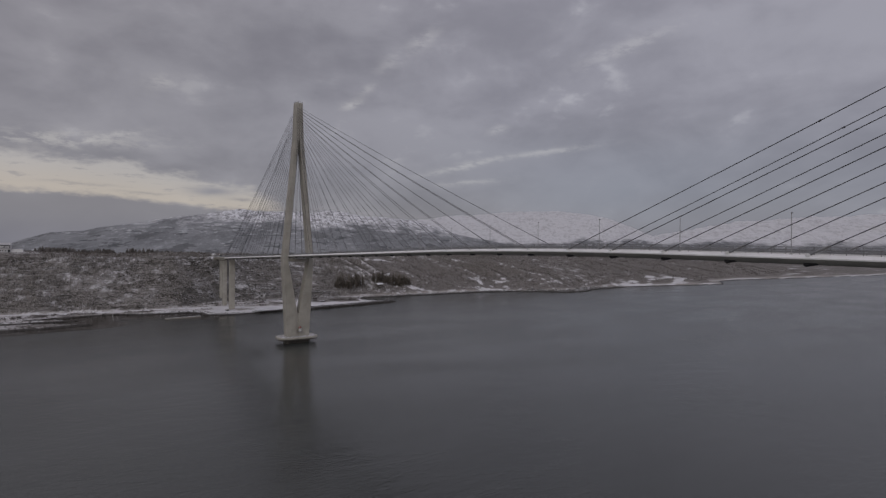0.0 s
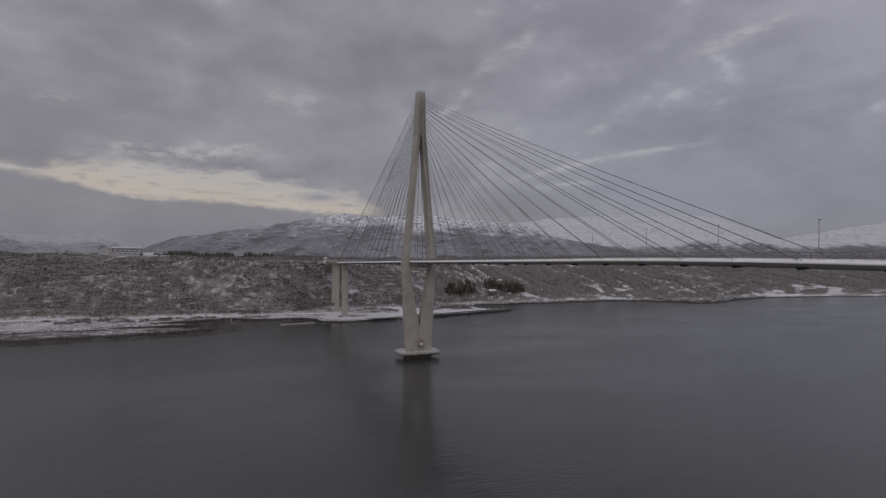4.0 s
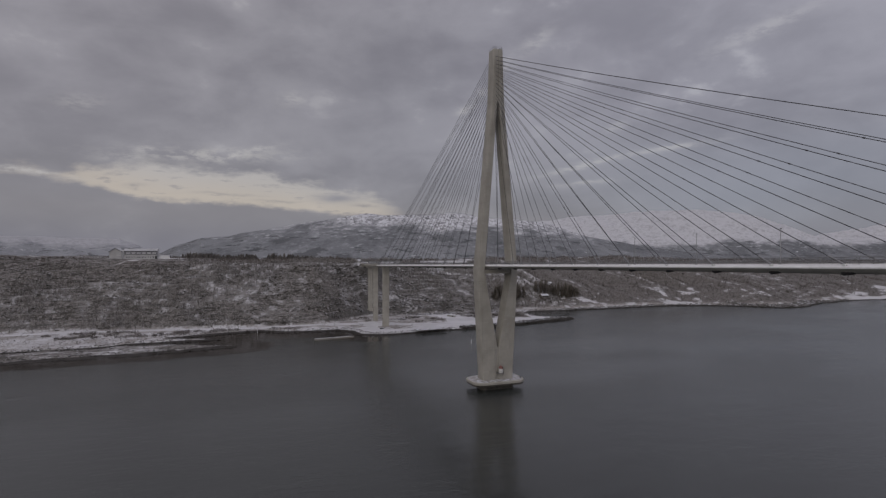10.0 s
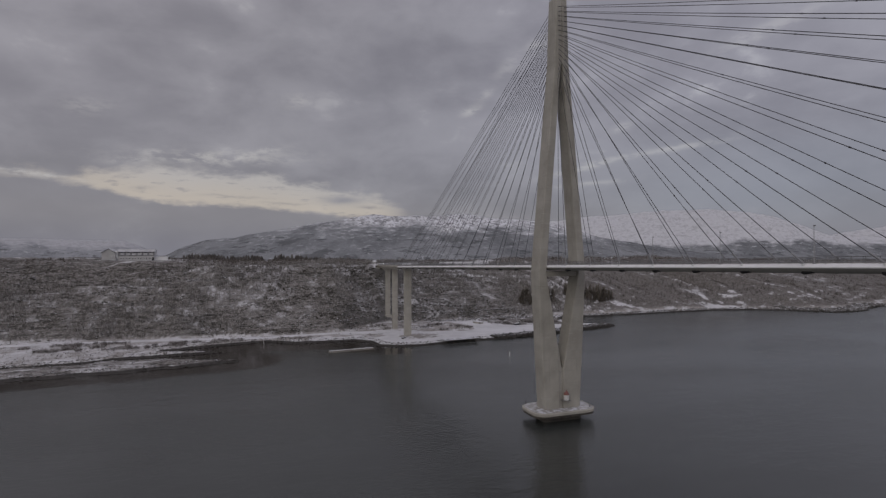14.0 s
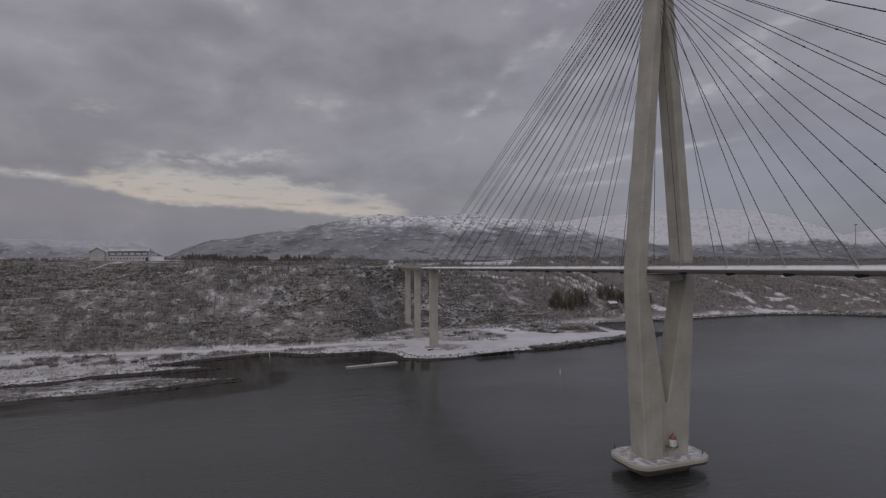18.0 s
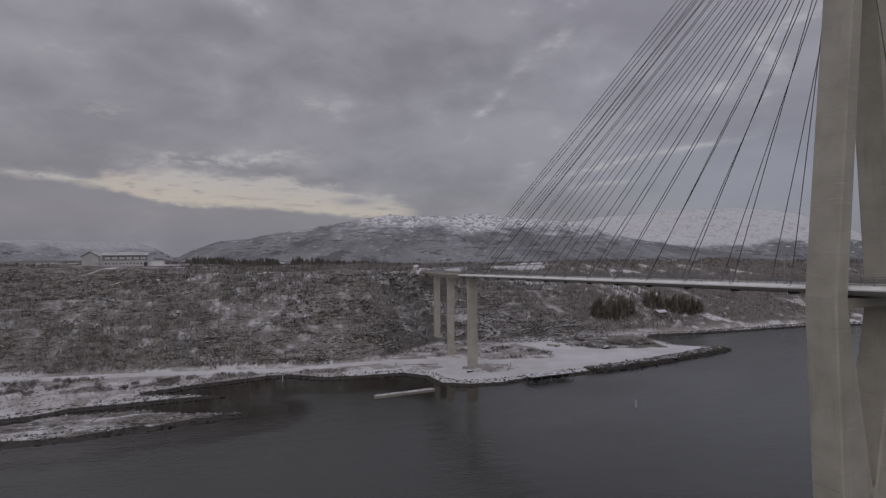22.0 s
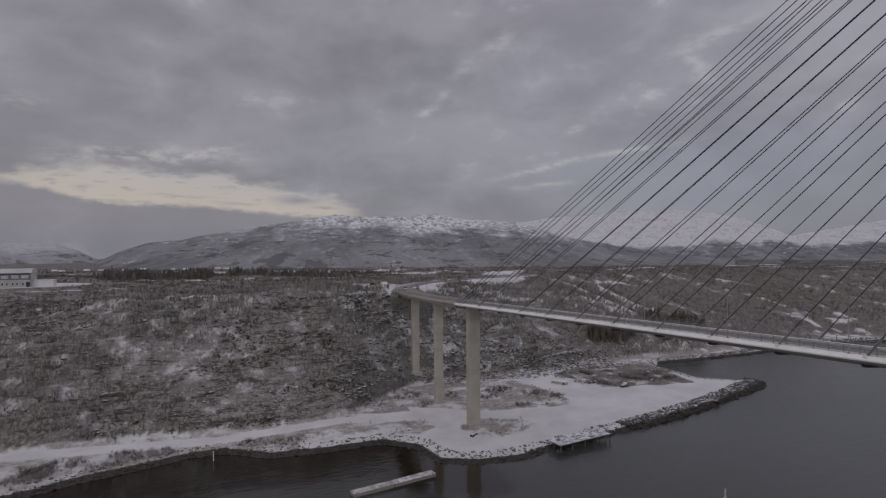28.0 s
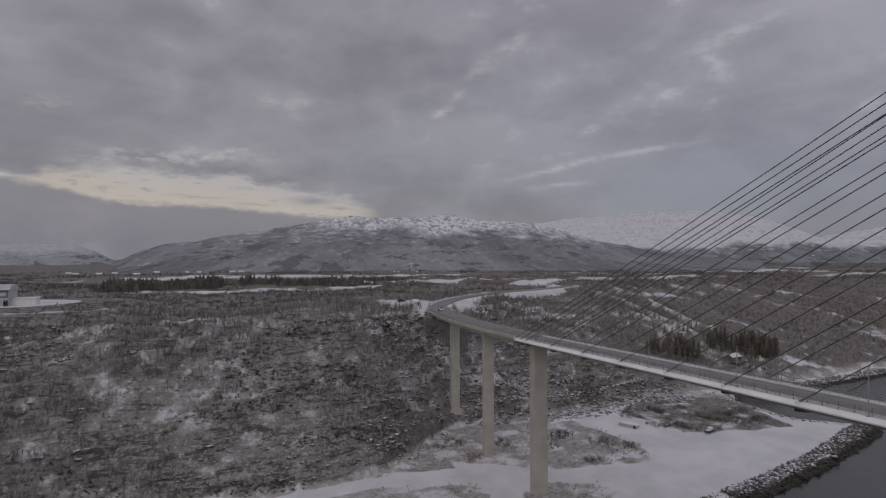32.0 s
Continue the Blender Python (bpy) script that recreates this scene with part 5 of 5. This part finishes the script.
x, y = scatter(9000, -260, 160, 150, 250)
d = inland(x, y, COAST)
cov = terrain(x, y)[1]
keep = (slope(x, y) < 0.02) & (d > 5) & clear_of(x, y) & (cov > 0.40) & (fbm(x, y, 9, 2) > -0.05)
clumps_x, clumps_y = [], []
for cx, cy, rx, ry, many in ((-166, 191, 38, 8, 900), (-190, 206, 30, 6, 460), (-118, 195, 24, 5, 360), (-88, 193, 16, 3, 130), (-60, 188, 18, 4, 80), (94, 212, 26, 9, 900), (116, 206, 16, 10, 460), (84, 222, 14, 8, 300),
                             (32, 214, 8, 4, 70), (44, 203, 6, 4, 50), (50, 196, 4, 3, 30), (38, 194, 5, 3, 34), (30, 190, 4, 3, 24), (22, 206, 5, 3, 34), (-8, 222, 7, 4, 50), (10, 214, 6, 4, 40), (-4, 208, 5, 3, 26)):
    a, q = 2 * math.pi * rs.rand(many), np.sqrt(rs.rand(many))
    px, py = cx + rx * q * np.cos(a), cy + ry * q * np.sin(a)
    keep_here = (fbm(px, py, 7, 2) > -0.04) & (off_line(px, py, TRACK) > 4) & (np.hypot(px - 64.5, py - 212) > 7)
    clumps_x.append(px[keep_here])
    clumps_y.append(py[keep_here])
wood("tall_bushes", "tall bare brown bushes along the snowy flat", np.concatenate(clumps_x), np.concatenate(clumps_y), 0.8, 2.4, 40, 0.85, 0.05, FAR_TWIGS, 27, "bushes")
wood("low_bushes", "low bare bushes and dead grass on the snowy flat", x[keep][:3200], y[keep][:3200], 0.4, 1.4, 24, 0.7, 0.04, FAR_TWIGS, 25, "bushes")

# dark conifers inland, in dense belts
bits = []
for ax, ay, bx, by, deep, many in ((-152, 436, -128, 478, 120, 420), (-128, 478, -77, 528, 120, 900), (-64, 524, -20, 512, 110, 300), (-20, 512, 60, 520, 140, 700), (60, 660, 200, 640, 60, 240)):
    q, w = rs.rand(many * 2), rs.rand(many * 2) ** 1.4
    px, py = ax + (bx - ax) * q + 0.02 * deep * rs.randn(many * 2), ay + (by - ay) * q + deep * w
    keep = (fbm(px, py, 26, 3) + 0.2 * rs.rand(len(px)) > 0.07) & (np.abs(px + 68 - 0.02 * (py - 500)) > 5)
    bits.append((px[keep][:many], py[keep][:many]))
far_x, far_y = scatter(3000, -900, 900, 900, 1400)
keep = fbm(far_x + 50, far_y * 2, 130, 2) > 0.24
bits.append((far_x[keep][:160], far_y[keep][:160]))
x, y = np.concatenate([p[0] for p in bits]), np.concatenate([p[1] for p in bits])
z = ground_at(x, y)
hgt = (np.where(y < 700, 2.8, 2.5) + 4.6 * rs.rand(len(x)) ** 2.2) * (0.75 + 1.2 * np.clip(fbm(x, y, 30, 2) + 0.25, 0, 0.6))
cone_v, cone_f = [], []
a6 = np.arange(6) * math.pi / 3
for tier, (lo, hi, rad) in enumerate(((0.02, 0.60, 0.34), (0.22, 0.82, 0.25), (0.48, 1.0, 0.16))):
    rad_j = rad * hgt[:, None] * (0.7 + 0.6 * rs.rand(len(x), 6))
    rim = np.stack([x[:, None] + rad_j * np.cos(a6), y[:, None] + rad_j * np.sin(a6), (z + lo * hgt)[:, None] + 0 * rad_j], -1)
    tip = np.stack([x, y, z + hi * hgt], -1)[:, None]
    v = np.concatenate([rim, tip], 1)
    f = np.array([[i, (i + 1) % 6, 6] for i in range(6)])
    cone_f.append((f[None] + 7 * np.arange(len(x))[:, None, None]).reshape(-1, 3) + sum(len(q) for q in cone_v))
    cone_v.append(v.reshape(-1, 3))
tagged(new("distant_conifers", soup("distant_conifers", np.concatenate(cone_v), np.concatenate(cone_f), FAR_NEEDLES)), "dark conifer belts on the low land inland", "trees", kind="stuff")

# the spruces above the small bay


def spruce(height, seed):
    r = np.random.RandomState(seed)
    root = thing("spruce", "dark green spruce with drooping boughs on the snowy shore", "tree", group="spruces by the bay")
    part("trunk", tubed([(0, 0, -0.6), (0, 0, height * 0.5), (0, 0, height * 0.97)], 0.17, 6, 0.02), WOOD, root)
    v, count = [], 0
    for tier in range(17):
        lev = 0.08 + 0.88 * tier / 16
        reach = height * 0.21 * (1 - lev) ** 0.65 + 0.25
        for b in range(9):
            a = 2 * math.pi * (b / 9 + r.rand() * 0.09 + tier * 0.37)
            out = reach * (0.65 + 0.6 * r.rand())
            z = height * lev + r.randn() * 0.12
            c, s = math.cos(a), math.sin(a)
            wide = 0.26 * out + 0.12
            mid = (c * out * 0.55, s * out * 0.55, z - 0.05 * out)
            tip = (c * out, s * out, z - 0.34 * out)
            v += [(0, 0, z + 0.25), (mid[0] - s * wide, mid[1] + c * wide, mid[2] - 0.12), tip,
                  (0, 0, z + 0.25), tip, (mid[0] + s * wide, mid[1] - c * wide, mid[2] - 0.12)]
    v.append((0.08, 0, height * 0.86)), v.append((-0.08, 0, height * 0.86)), v.append((0, 0, height))
    crown = new("crown", soup("crown", np.array(v), np.arange(len(v)).reshape(-1, 3), NEEDLES))
    crown.parent = root
    return root


kinds = [spruce(h, i) for i, h in enumerate((7.5, 9.0, 10.5, 6.5))]
stand = []
for cx, cy, rx, ry, many in ((148, 271, 17, 9, 84), (188, 271, 11, 7, 36), (209, 266, 15, 9, 62)):
    for _ in range(many):
        a, q = 2 * math.pi * rs.rand(), math.sqrt(rs.rand())
        stand.append((cx + rx * q * math.cos(a), cy + ry * q * math.sin(a)))
for i, (px, py) in enumerate(stand):
    m = pose(px, py, level(px, py), 0, 0, 360 * rs.rand())
    if i < 4:
        kinds[i].matrix_basis = m
    else:
        ob = copy_thing(kinds[i % 4], m)
        ob.scale = (0.85 + 0.35 * rs.rand(),) * 3

# ---------------------------------------------------------------- shore things

jetty = thing("jetty", "long low concrete jetty slab lying in the water", "jetty")
for (ax, ay), (bx, by) in (((-54.6, 143.2), (-42.8, 144.5)), ((-42.6, 144.6), (-29.6, 146.4))):
    l = math.hypot(bx - ax, by - ay)
    turn = math.degrees(math.atan2(by - ay, bx - ax))
    slab = part("slab", boxed((0, -1.4, -1.6), (l, 1.4, 0.95), 0.08), CAPPED, jetty)
    slab.matrix_basis = pose(ax, ay, 0, 0, 0, turn)
    for bxx in (1.0, l - 1.0):
        part("bollard", tubed([(bxx, -1.1, 0.95), (bxx, -1.1, 1.35)], 0.12, 8), DARK, slab)

quay = thing("timber_quay", "old timber quay on piles with melting snow on its deck", "quay", (13.6, 144.2, 0), 5)
for i in range(28):
    px = 0.82 * i
    part("deck_board", boxed((px, 0.0, 2.12), (px + 0.77, 6.6, 2.24)), OLD_DECK, quay)
for px in (0.6, 5.5, 11, 16.5, 20.3, 22.4):
    part("pile", tubed([(px, 0.35, -3), (px, 0.35, 1.9)], 0.17, 7), WOOD, quay)
    if px < 20:
        part("pile", tubed([(px, 3.6, -3), (px, 3.6, 1.9)], 0.17, 7), WOOD, quay)
for py in (0.35, 3.6, 6.2):
    part("beam", boxed((-0.05, py - 0.13, 1.84), (22.95, py + 0.13, 2.12)), DARK, quay)
part("edge_timber", boxed((-0.05, -0.02, 2.245), (22.95, 0.22, 2.42), 0.03), CAPPED, quay, "snow-topped edge timber")
part("edge_timber", boxed((-0.05, 0.24, 2.245), (0.17, 6.6, 2.42), 0.03), CAPPED, quay, "snow-topped edge timber")

buoy = thing("spar_buoy", "white spar buoy leaning in the water", "buoy", (33.0, 100.3, 0))
part("spar", tubed([(0, 0, -2), (0.05, 0, 1.2), (0.12, 0.02, 2.4)], 0.16, 8, 0.12), WHITE, buoy)
part("collar", tubed([(0, 0, -0.2), (0.02, 0, 0.15)], 0.32, 10), WHITE, buoy)

marker = thing("marker_post", "white marker post at the water's edge", "post", (-87.0, 185.2, level(-87, 185.2)))
part("post", tubed([(0, 0, -0.8), (0, 0, 5.2)], 0.13, 8), WHITE, marker)
part("cap", tubed([(0, 0, 5.2), (0, 0, 5.35)], 0.17, 8), DARK, marker)

store = thing("concrete_shed", "long low concrete shed with snow on its roof", "shed", (64.5, 212.5, level(64.5, 212.5)), -62)
part("wall", boxed((-3.6, -1.3, -0.5), (3.6, 1.3, 1.25), 0.03), DRY_CONCRETE, store)
part("roof", boxed((-3.8, -1.5, 1.25), (3.8, 1.5, 1.42), 0.03), SNOW, store, "snow-covered flat roof")
part("door", boxed((2.2, -1.36, -0.4), (3.1, -1.29, 1.1)), DARK, store)


def boat(at, turn, length):
    root = thing("boat", "small dark-hulled boat with a white cabin laid up on the snow", "boat", at, turn)
    rings = []
    for u, wide, keel, top in ((-1.0, 0.75, 0.30, 1.15), (-0.5, 0.95, 0.10, 1.05), (0.1, 1.0, 0.05, 1.08), (0.6, 0.72, 0.15, 1.25), (0.92, 0.25, 0.45, 1.42), (1.0, 0.05, 0.8, 1.5)):
        px = u * length / 2
        rings.append([(px, 0, keel), (px, wide * 0.75, keel + 0.35), (px, wide, top), (px, wide * 0.85, top + 0.02), (px, -wide * 0.85, top + 0.02), (px, -wide, top), (px, -wide * 0.75, keel + 0.35)])
    part("hull", loft(bmesh.new(), rings), HULL, root)
    cabin = part("cabin", boxed((-0.6, -0.7, 1.05), (1.3, 0.7, 1.95), 0.12), WHITE, root)
    part("windscreen", boxed((1.28, -0.6, 1.5), (1.34, 0.6, 1.85)), GLASS, cabin)
    part("deck_snow", boxed((-2.4, -0.7, 1.08), (-0.7, 0.7, 1.16), 0.03), SNOW, root)
    for px in (-1.4, 1.2):
        part("cradle", boxed((px - 0.12, -1.0, -0.1), (px + 0.12, 1.0, 0.22)), WOOD, root)
    return root


boat((88.0, 195.0, level(88, 195)), 14, 6.4)


def crate(at, turn, size, mat, label):
    root = thing("crate", label, "crate", at, turn)
    part("body", boxed((-size, -size * 0.7, 0), (size, size * 0.7, size * 0.9), 0.04), mat, root)
    part("lid", boxed((-size * 1.04, -size * 0.74, size * 0.9), (size * 1.04, size * 0.74, size), 0.02), SNOW, root, "snow-dusted lid")
    return root


crate((-6.2, 166.5, level(-6.2, 166.5)), 20, 0.8, DARK, "dark crate standing on the snow by the pier")
crate((-4.4, 167.6, level(-4.4, 167.6)), -15, 0.6, DARK, "small dark crate standing on the snow by the pier")
crate((-37.0, 206.0, level(-37, 206)), 30, 0.7, WHITE, "pale box beside the snowy track")


def gabled(name, label, category, at, turn, long, deep, eaves, ridge, wall, windows, group=""):
    """A small house: walls with a gable, snowy roof, door and windows."""
    root = thing(name, label, category, at, turn, group)
    hx, hy = long / 2, deep / 2
    bm = loft(bmesh.new(), [[(x, -hy, -1), (x, hy, -1), (x, hy, eaves), (x, 0, ridge), (x, -hy, eaves)] for x in (-hx, hx)])
    body = part("wall", bm, wall, root)
    for side in (-1, 1):
        o = 0.35
        slope_z = (ridge - eaves) / hy
        low_z = eaves - o * slope_z
        bm = loft(bmesh.new(), [[(x, side * (hy + o), low_z + 0.02), (x, 0, ridge + 0.02), (x, 0, ridge + 0.28), (x, side * (hy + o), low_z + 0.22)] for x in (-hx - o, hx + o)])
        part("roof", bm, SNOW, root, "snow-covered roof slope")
    for px, pz, w, h in windows:
        win = part("window", boxed((px - w / 2 - 0.08, -hy - 0.05, pz - 0.08), (px + w / 2 + 0.08, -hy - 0.005, pz + h + 0.08)), WHITE, root)
        part("pane", boxed((px - w / 2, -hy - 0.06, pz), (px + w / 2, -hy - 0.045, pz + h)), GLASS, win)
    part("door", boxed((hx * 0.55, -hy - 0.06, 0), (hx * 0.55 + 0.95, -hy - 0.004, 2.05)), DARK, root)
    return root


cabin = gabled("cabin", "small grey cabin with a snowy roof above the bay", "cabin", (180, 259, level(180, 259)), 8, 8.0, 5.0, 2.2, 3.5, WOOD, [(-2.6, 0.9, 1.2, 1.0), (-0.4, 0.9, 1.2, 1.0)])
part("terrace", boxed((-4.5, -6.0, -0.6), (4.5, -2.8, -0.05), 0.03), WOOD, cabin)
gabled("cabin", "little white-roofed hut on the hillside", "cabin", (212, 300, level(212, 300)), 0, 3.6, 3.0, 1.8, 2.8, WHITE, [(-0.8, 0.8, 0.9, 0.9)])
gabled("hut", "white service hut beside the bridge end", "hut", (5.5, 294.5, level(5.5, 294.5)), 20, 2.6, 2.4, 2.3, 3.1, WHITE, [(-0.6, 1.0, 0.6, 0.7)])

# ---------------------------------------------------------------- the long house on the plateau


def long_house():
    root = thing("hotel_building", "long two-storey pale building with a snowy roof on the plateau", "building", (1.6, 0, 47.9))
    front = 329.0
    bm = boxed((-191.6, front, -2), (-166.4, front + 12, 7.0), 0.02)
    part("main_wall", bm, BEIGE, root)
    part("lower_band", boxed((-191.5, front - 0.1, -2), (-166.5, front - 0.006, 3.6)), BEIGE, root, "pale grey lower storey")
    bm = loft(bmesh.new(), [[(px, front - 0.6, 6.9), (px, front + 12.6, 6.9), (px, front + 9, 9.0), (px, front + 3, 9.0)] for px in (-191.9, -166.0)])
    part("main_roof", bm, ROOF, root, "snow-covered roof")
    part("eaves", boxed((-191.9, front - 0.7, 6.6), (-166.0, front - 0.55, 6.95)), DARK, root)
    part("window_band", boxed((-191.5, front - 0.16, 3.7), (-166.5, front - 0.11, 6.5)), BAND, root, "dark panelled strip between the upper windows")
    for i in range(6):
        x0 = -190.0 + 4.0 * i
        for k in range(3):
            win = part("window", boxed((x0 + 0.95 * k, front - 0.24, 4.45), (x0 + 0.95 * k + 0.85, front - 0.17, 5.85)), WHITE, root)
            part("pane", boxed((x0 + 0.95 * k + 0.1, front - 0.26, 4.6), (x0 + 0.95 * k + 0.75, front - 0.245, 5.7)), CURTAIN, win)
        for k in range(2):
            win = part("window", boxed((x0 + 1.7 * k, front - 0.2, 1.0), (x0 + 1.7 * k + 1.0, front - 0.11, 2.3)), WHITE, root)
            part("pane", boxed((x0 + 1.7 * k + 0.12, front - 0.22, 1.12), (x0 + 1.7 * k + 0.88, front - 0.205, 2.18)), GLASS, win)
    # gabled wing
    bm = loft(bmesh.new(), [[(-202.4, y, -2), (-193.2, y, -2), (-193.2, y, 6.4), (-197.8, y, 9.2), (-202.4, y, 6.4)] for y in (front - 1.5, front + 15)])
    part("wing_wall", bm, BEIGE, root, "plain beige gable wall")
    for x0, x1 in ((-202.9, -197.8), (-192.7, -197.8)):
        bm = loft(bmesh.new(), [[(x0, y, 6.1), (x1, y, 9.25), (x1, y, 9.5), (x0, y, 6.4)] for y in (front - 1.9, front + 15.4)])
        part("wing_roof", bm, ROOF, root, "snow-covered wing roof")
    part("gable_trim", tubed([(-202.8, front - 1.92, 6.2), (-197.8, front - 1.92, 9.4), (-192.8, front - 1.92, 6.2)], 0.16, 4), DARK, root)
    part("link", boxed((-193.6, front + 0.5, -2), (-191.6, front + 9, 7.6), 0.02), WHITE, root)
    part("balcony", boxed((-196.5, front - 2.6, 3.0), (-191.8, front - 1.6, 3.2)), WHITE, root)
    part("balcony_rail", tubed([(-196.5, front - 2.6, 4.2), (-191.8, front - 2.6, 4.2)], 0.05, 5), WHITE, root)
    part("side_door", boxed((-168.2, front - 0.2, 0), (-166.6, front - 0.11, 2.6)), DARK, root)
    part("annex", boxed((-166.3, front + 2, -2), (-157.5, front + 9, 2.9), 0.02), WHITE, root)
    part("annex_roof", boxed((-166.2, front + 1.6, 2.92), (-157.1, front + 9.4, 3.25), 0.05), SNOW, root)
    return root


long_house()

# ---------------------------------------------------------------- cars


def car(name, paint, label, lit, at, turn, group=""):
    root = thing(name, label, "car", at, turn, group)
    low = [(-2.15, 0.35), (-2.2, 0.75), (-2.05, 0.95), (-0.95, 1.0), (0.9, 1.0), (2.0, 0.8), (2.15, 0.55), (2.1, 0.35)]
    bm = loft(bmesh.new(), [[(x, y, z) for x, z in low] for y in (-0.86, 0.86)])
    bmesh.ops.bevel(bm, geom=list(bm.edges), offset=0.05, segments=1, affect="EDGES")
    body = part("body", bm, paint, root)
    top = [(-1.95, 0.98), (-1.55, 1.45), (0.15, 1.47), (0.95, 0.99)]
    bm = loft(bmesh.new(), [[(x, y * (0.78 if z > 1.2 else 0.84), z) for x, z in top] for y in (-1, 1)])
    part("cabin", bm, GLASS, body, "dark window band")
    part("roof", boxed((-1.5, -0.72, 1.44), (0.1, 0.72, 1.51), 0.03), paint, body)
    for x in (-1.35, 1.35):
        for y in (-0.82, 0.82):
            wheel = part("wheel", tubed([(x, y - 0.1, 0.32), (x, y + 0.1, 0.32)], 0.32, 12), DARK, root)
            part("rim", tubed([(x, y - 0.11, 0.32), (x, y + 0.11, 0.32)], 0.19, 8), STEEL, wheel)
    for y in (-0.62, 0.62):
        part("headlight", boxed((2.08, y - 0.16, 0.58), (2.18, y + 0.16, 0.74), 0.02), lit, root)
        part("tail_light", boxed((-2.22, y - 0.14, 0.7), (-2.14, y + 0.14, 0.88), 0.02), RED, root)
    return root


BEAM, k = material("lit_headlight")
k.tree.links.new(k.add("Emission", {"Color": (1.0, 0.95, 0.85), "Strength": 9.0}).outputs[0], k.add("OutputMaterial").inputs[0])
SILVER = plain("grey_car_paint", (0.16, 0.16, 0.17), (0.2, 0.2, 0.21), 1.0, 0.35, 0.2)
car("car", SILVER, "grey car with lit headlights driving onto the bridge", BEAM, (7.6, 267.0, ROAD_TOP + 0.3), -106)
car("car", DARK, "dark car parked by the road yard", WHITE, (6, 316, level(6, 316) + 0.05), 5)
for i, (px, py) in enumerate(((-173, 354), (-168.5, 352.5), (-162, 352))):
    car("car", (DARK, SILVER, DARK)[i], ("dark car parked on the snowy lot", "grey car parked on the snowy lot", "dark car parked on the snowy lot")[i], WHITE, (px, py, level(px, py) + 0.03), 70 + 12 * i, "cars on the lot")


def mast(at, height, label, head):
    root = thing("lamp_mast", label, "lamp mast", at)
    part("post", tubed([(0, 0, -0.5), (0, 0, height)], 0.14, 7, 0.08), STEEL, root)
    if head:
        part("lamp_head", boxed((-1.6, -0.25, height - 0.15), (1.6, 0.25, height + 0.2), 0.05), WHITE, root)
    return root


mast((25, 332, level(25, 332)), 10.5, "tall lamp mast with a double head by the road", True)
mast((10, 287, level(10, 287)), 4.0, "short grey post at the bridge end", False)
mast((40, 300, level(40, 300)), 3.5, "short grey post beside the road bend", False)
sign = thing("road_sign", "grey back of a road sign on posts", "road sign", (26, 320, level(26, 320)))
part("panel", boxed((-1.6, -0.05, 1.9), (1.6, 0.05, 3.6), 0.02), STEEL, sign)
for px in (-1.1, 1.1):
    part("post", tubed([(px, 0.1, -0.4), (px, 0.1, 3.5)], 0.06, 6), STEEL, sign)

# ---------------------------------------------------------------- distant houses

for i in range(10):
    px, py = -400 + 40 * i + 44 * rs.rand(), 1140 + 420 * rs.rand()
    gabled("farmhouse", "small pale house far inland with a snowy roof", "house", (px, py, level(px, py)), 40 * rs.rand() - 20,
           9 + 3 * rs.rand(), 7, 3.6, 5.8, BEIGE, [(-3, 1.2, 1.3, 1.4), (0, 1.2, 1.3, 1.4), (3.0, 1.2, 1.0, 1.4)], "houses inland")
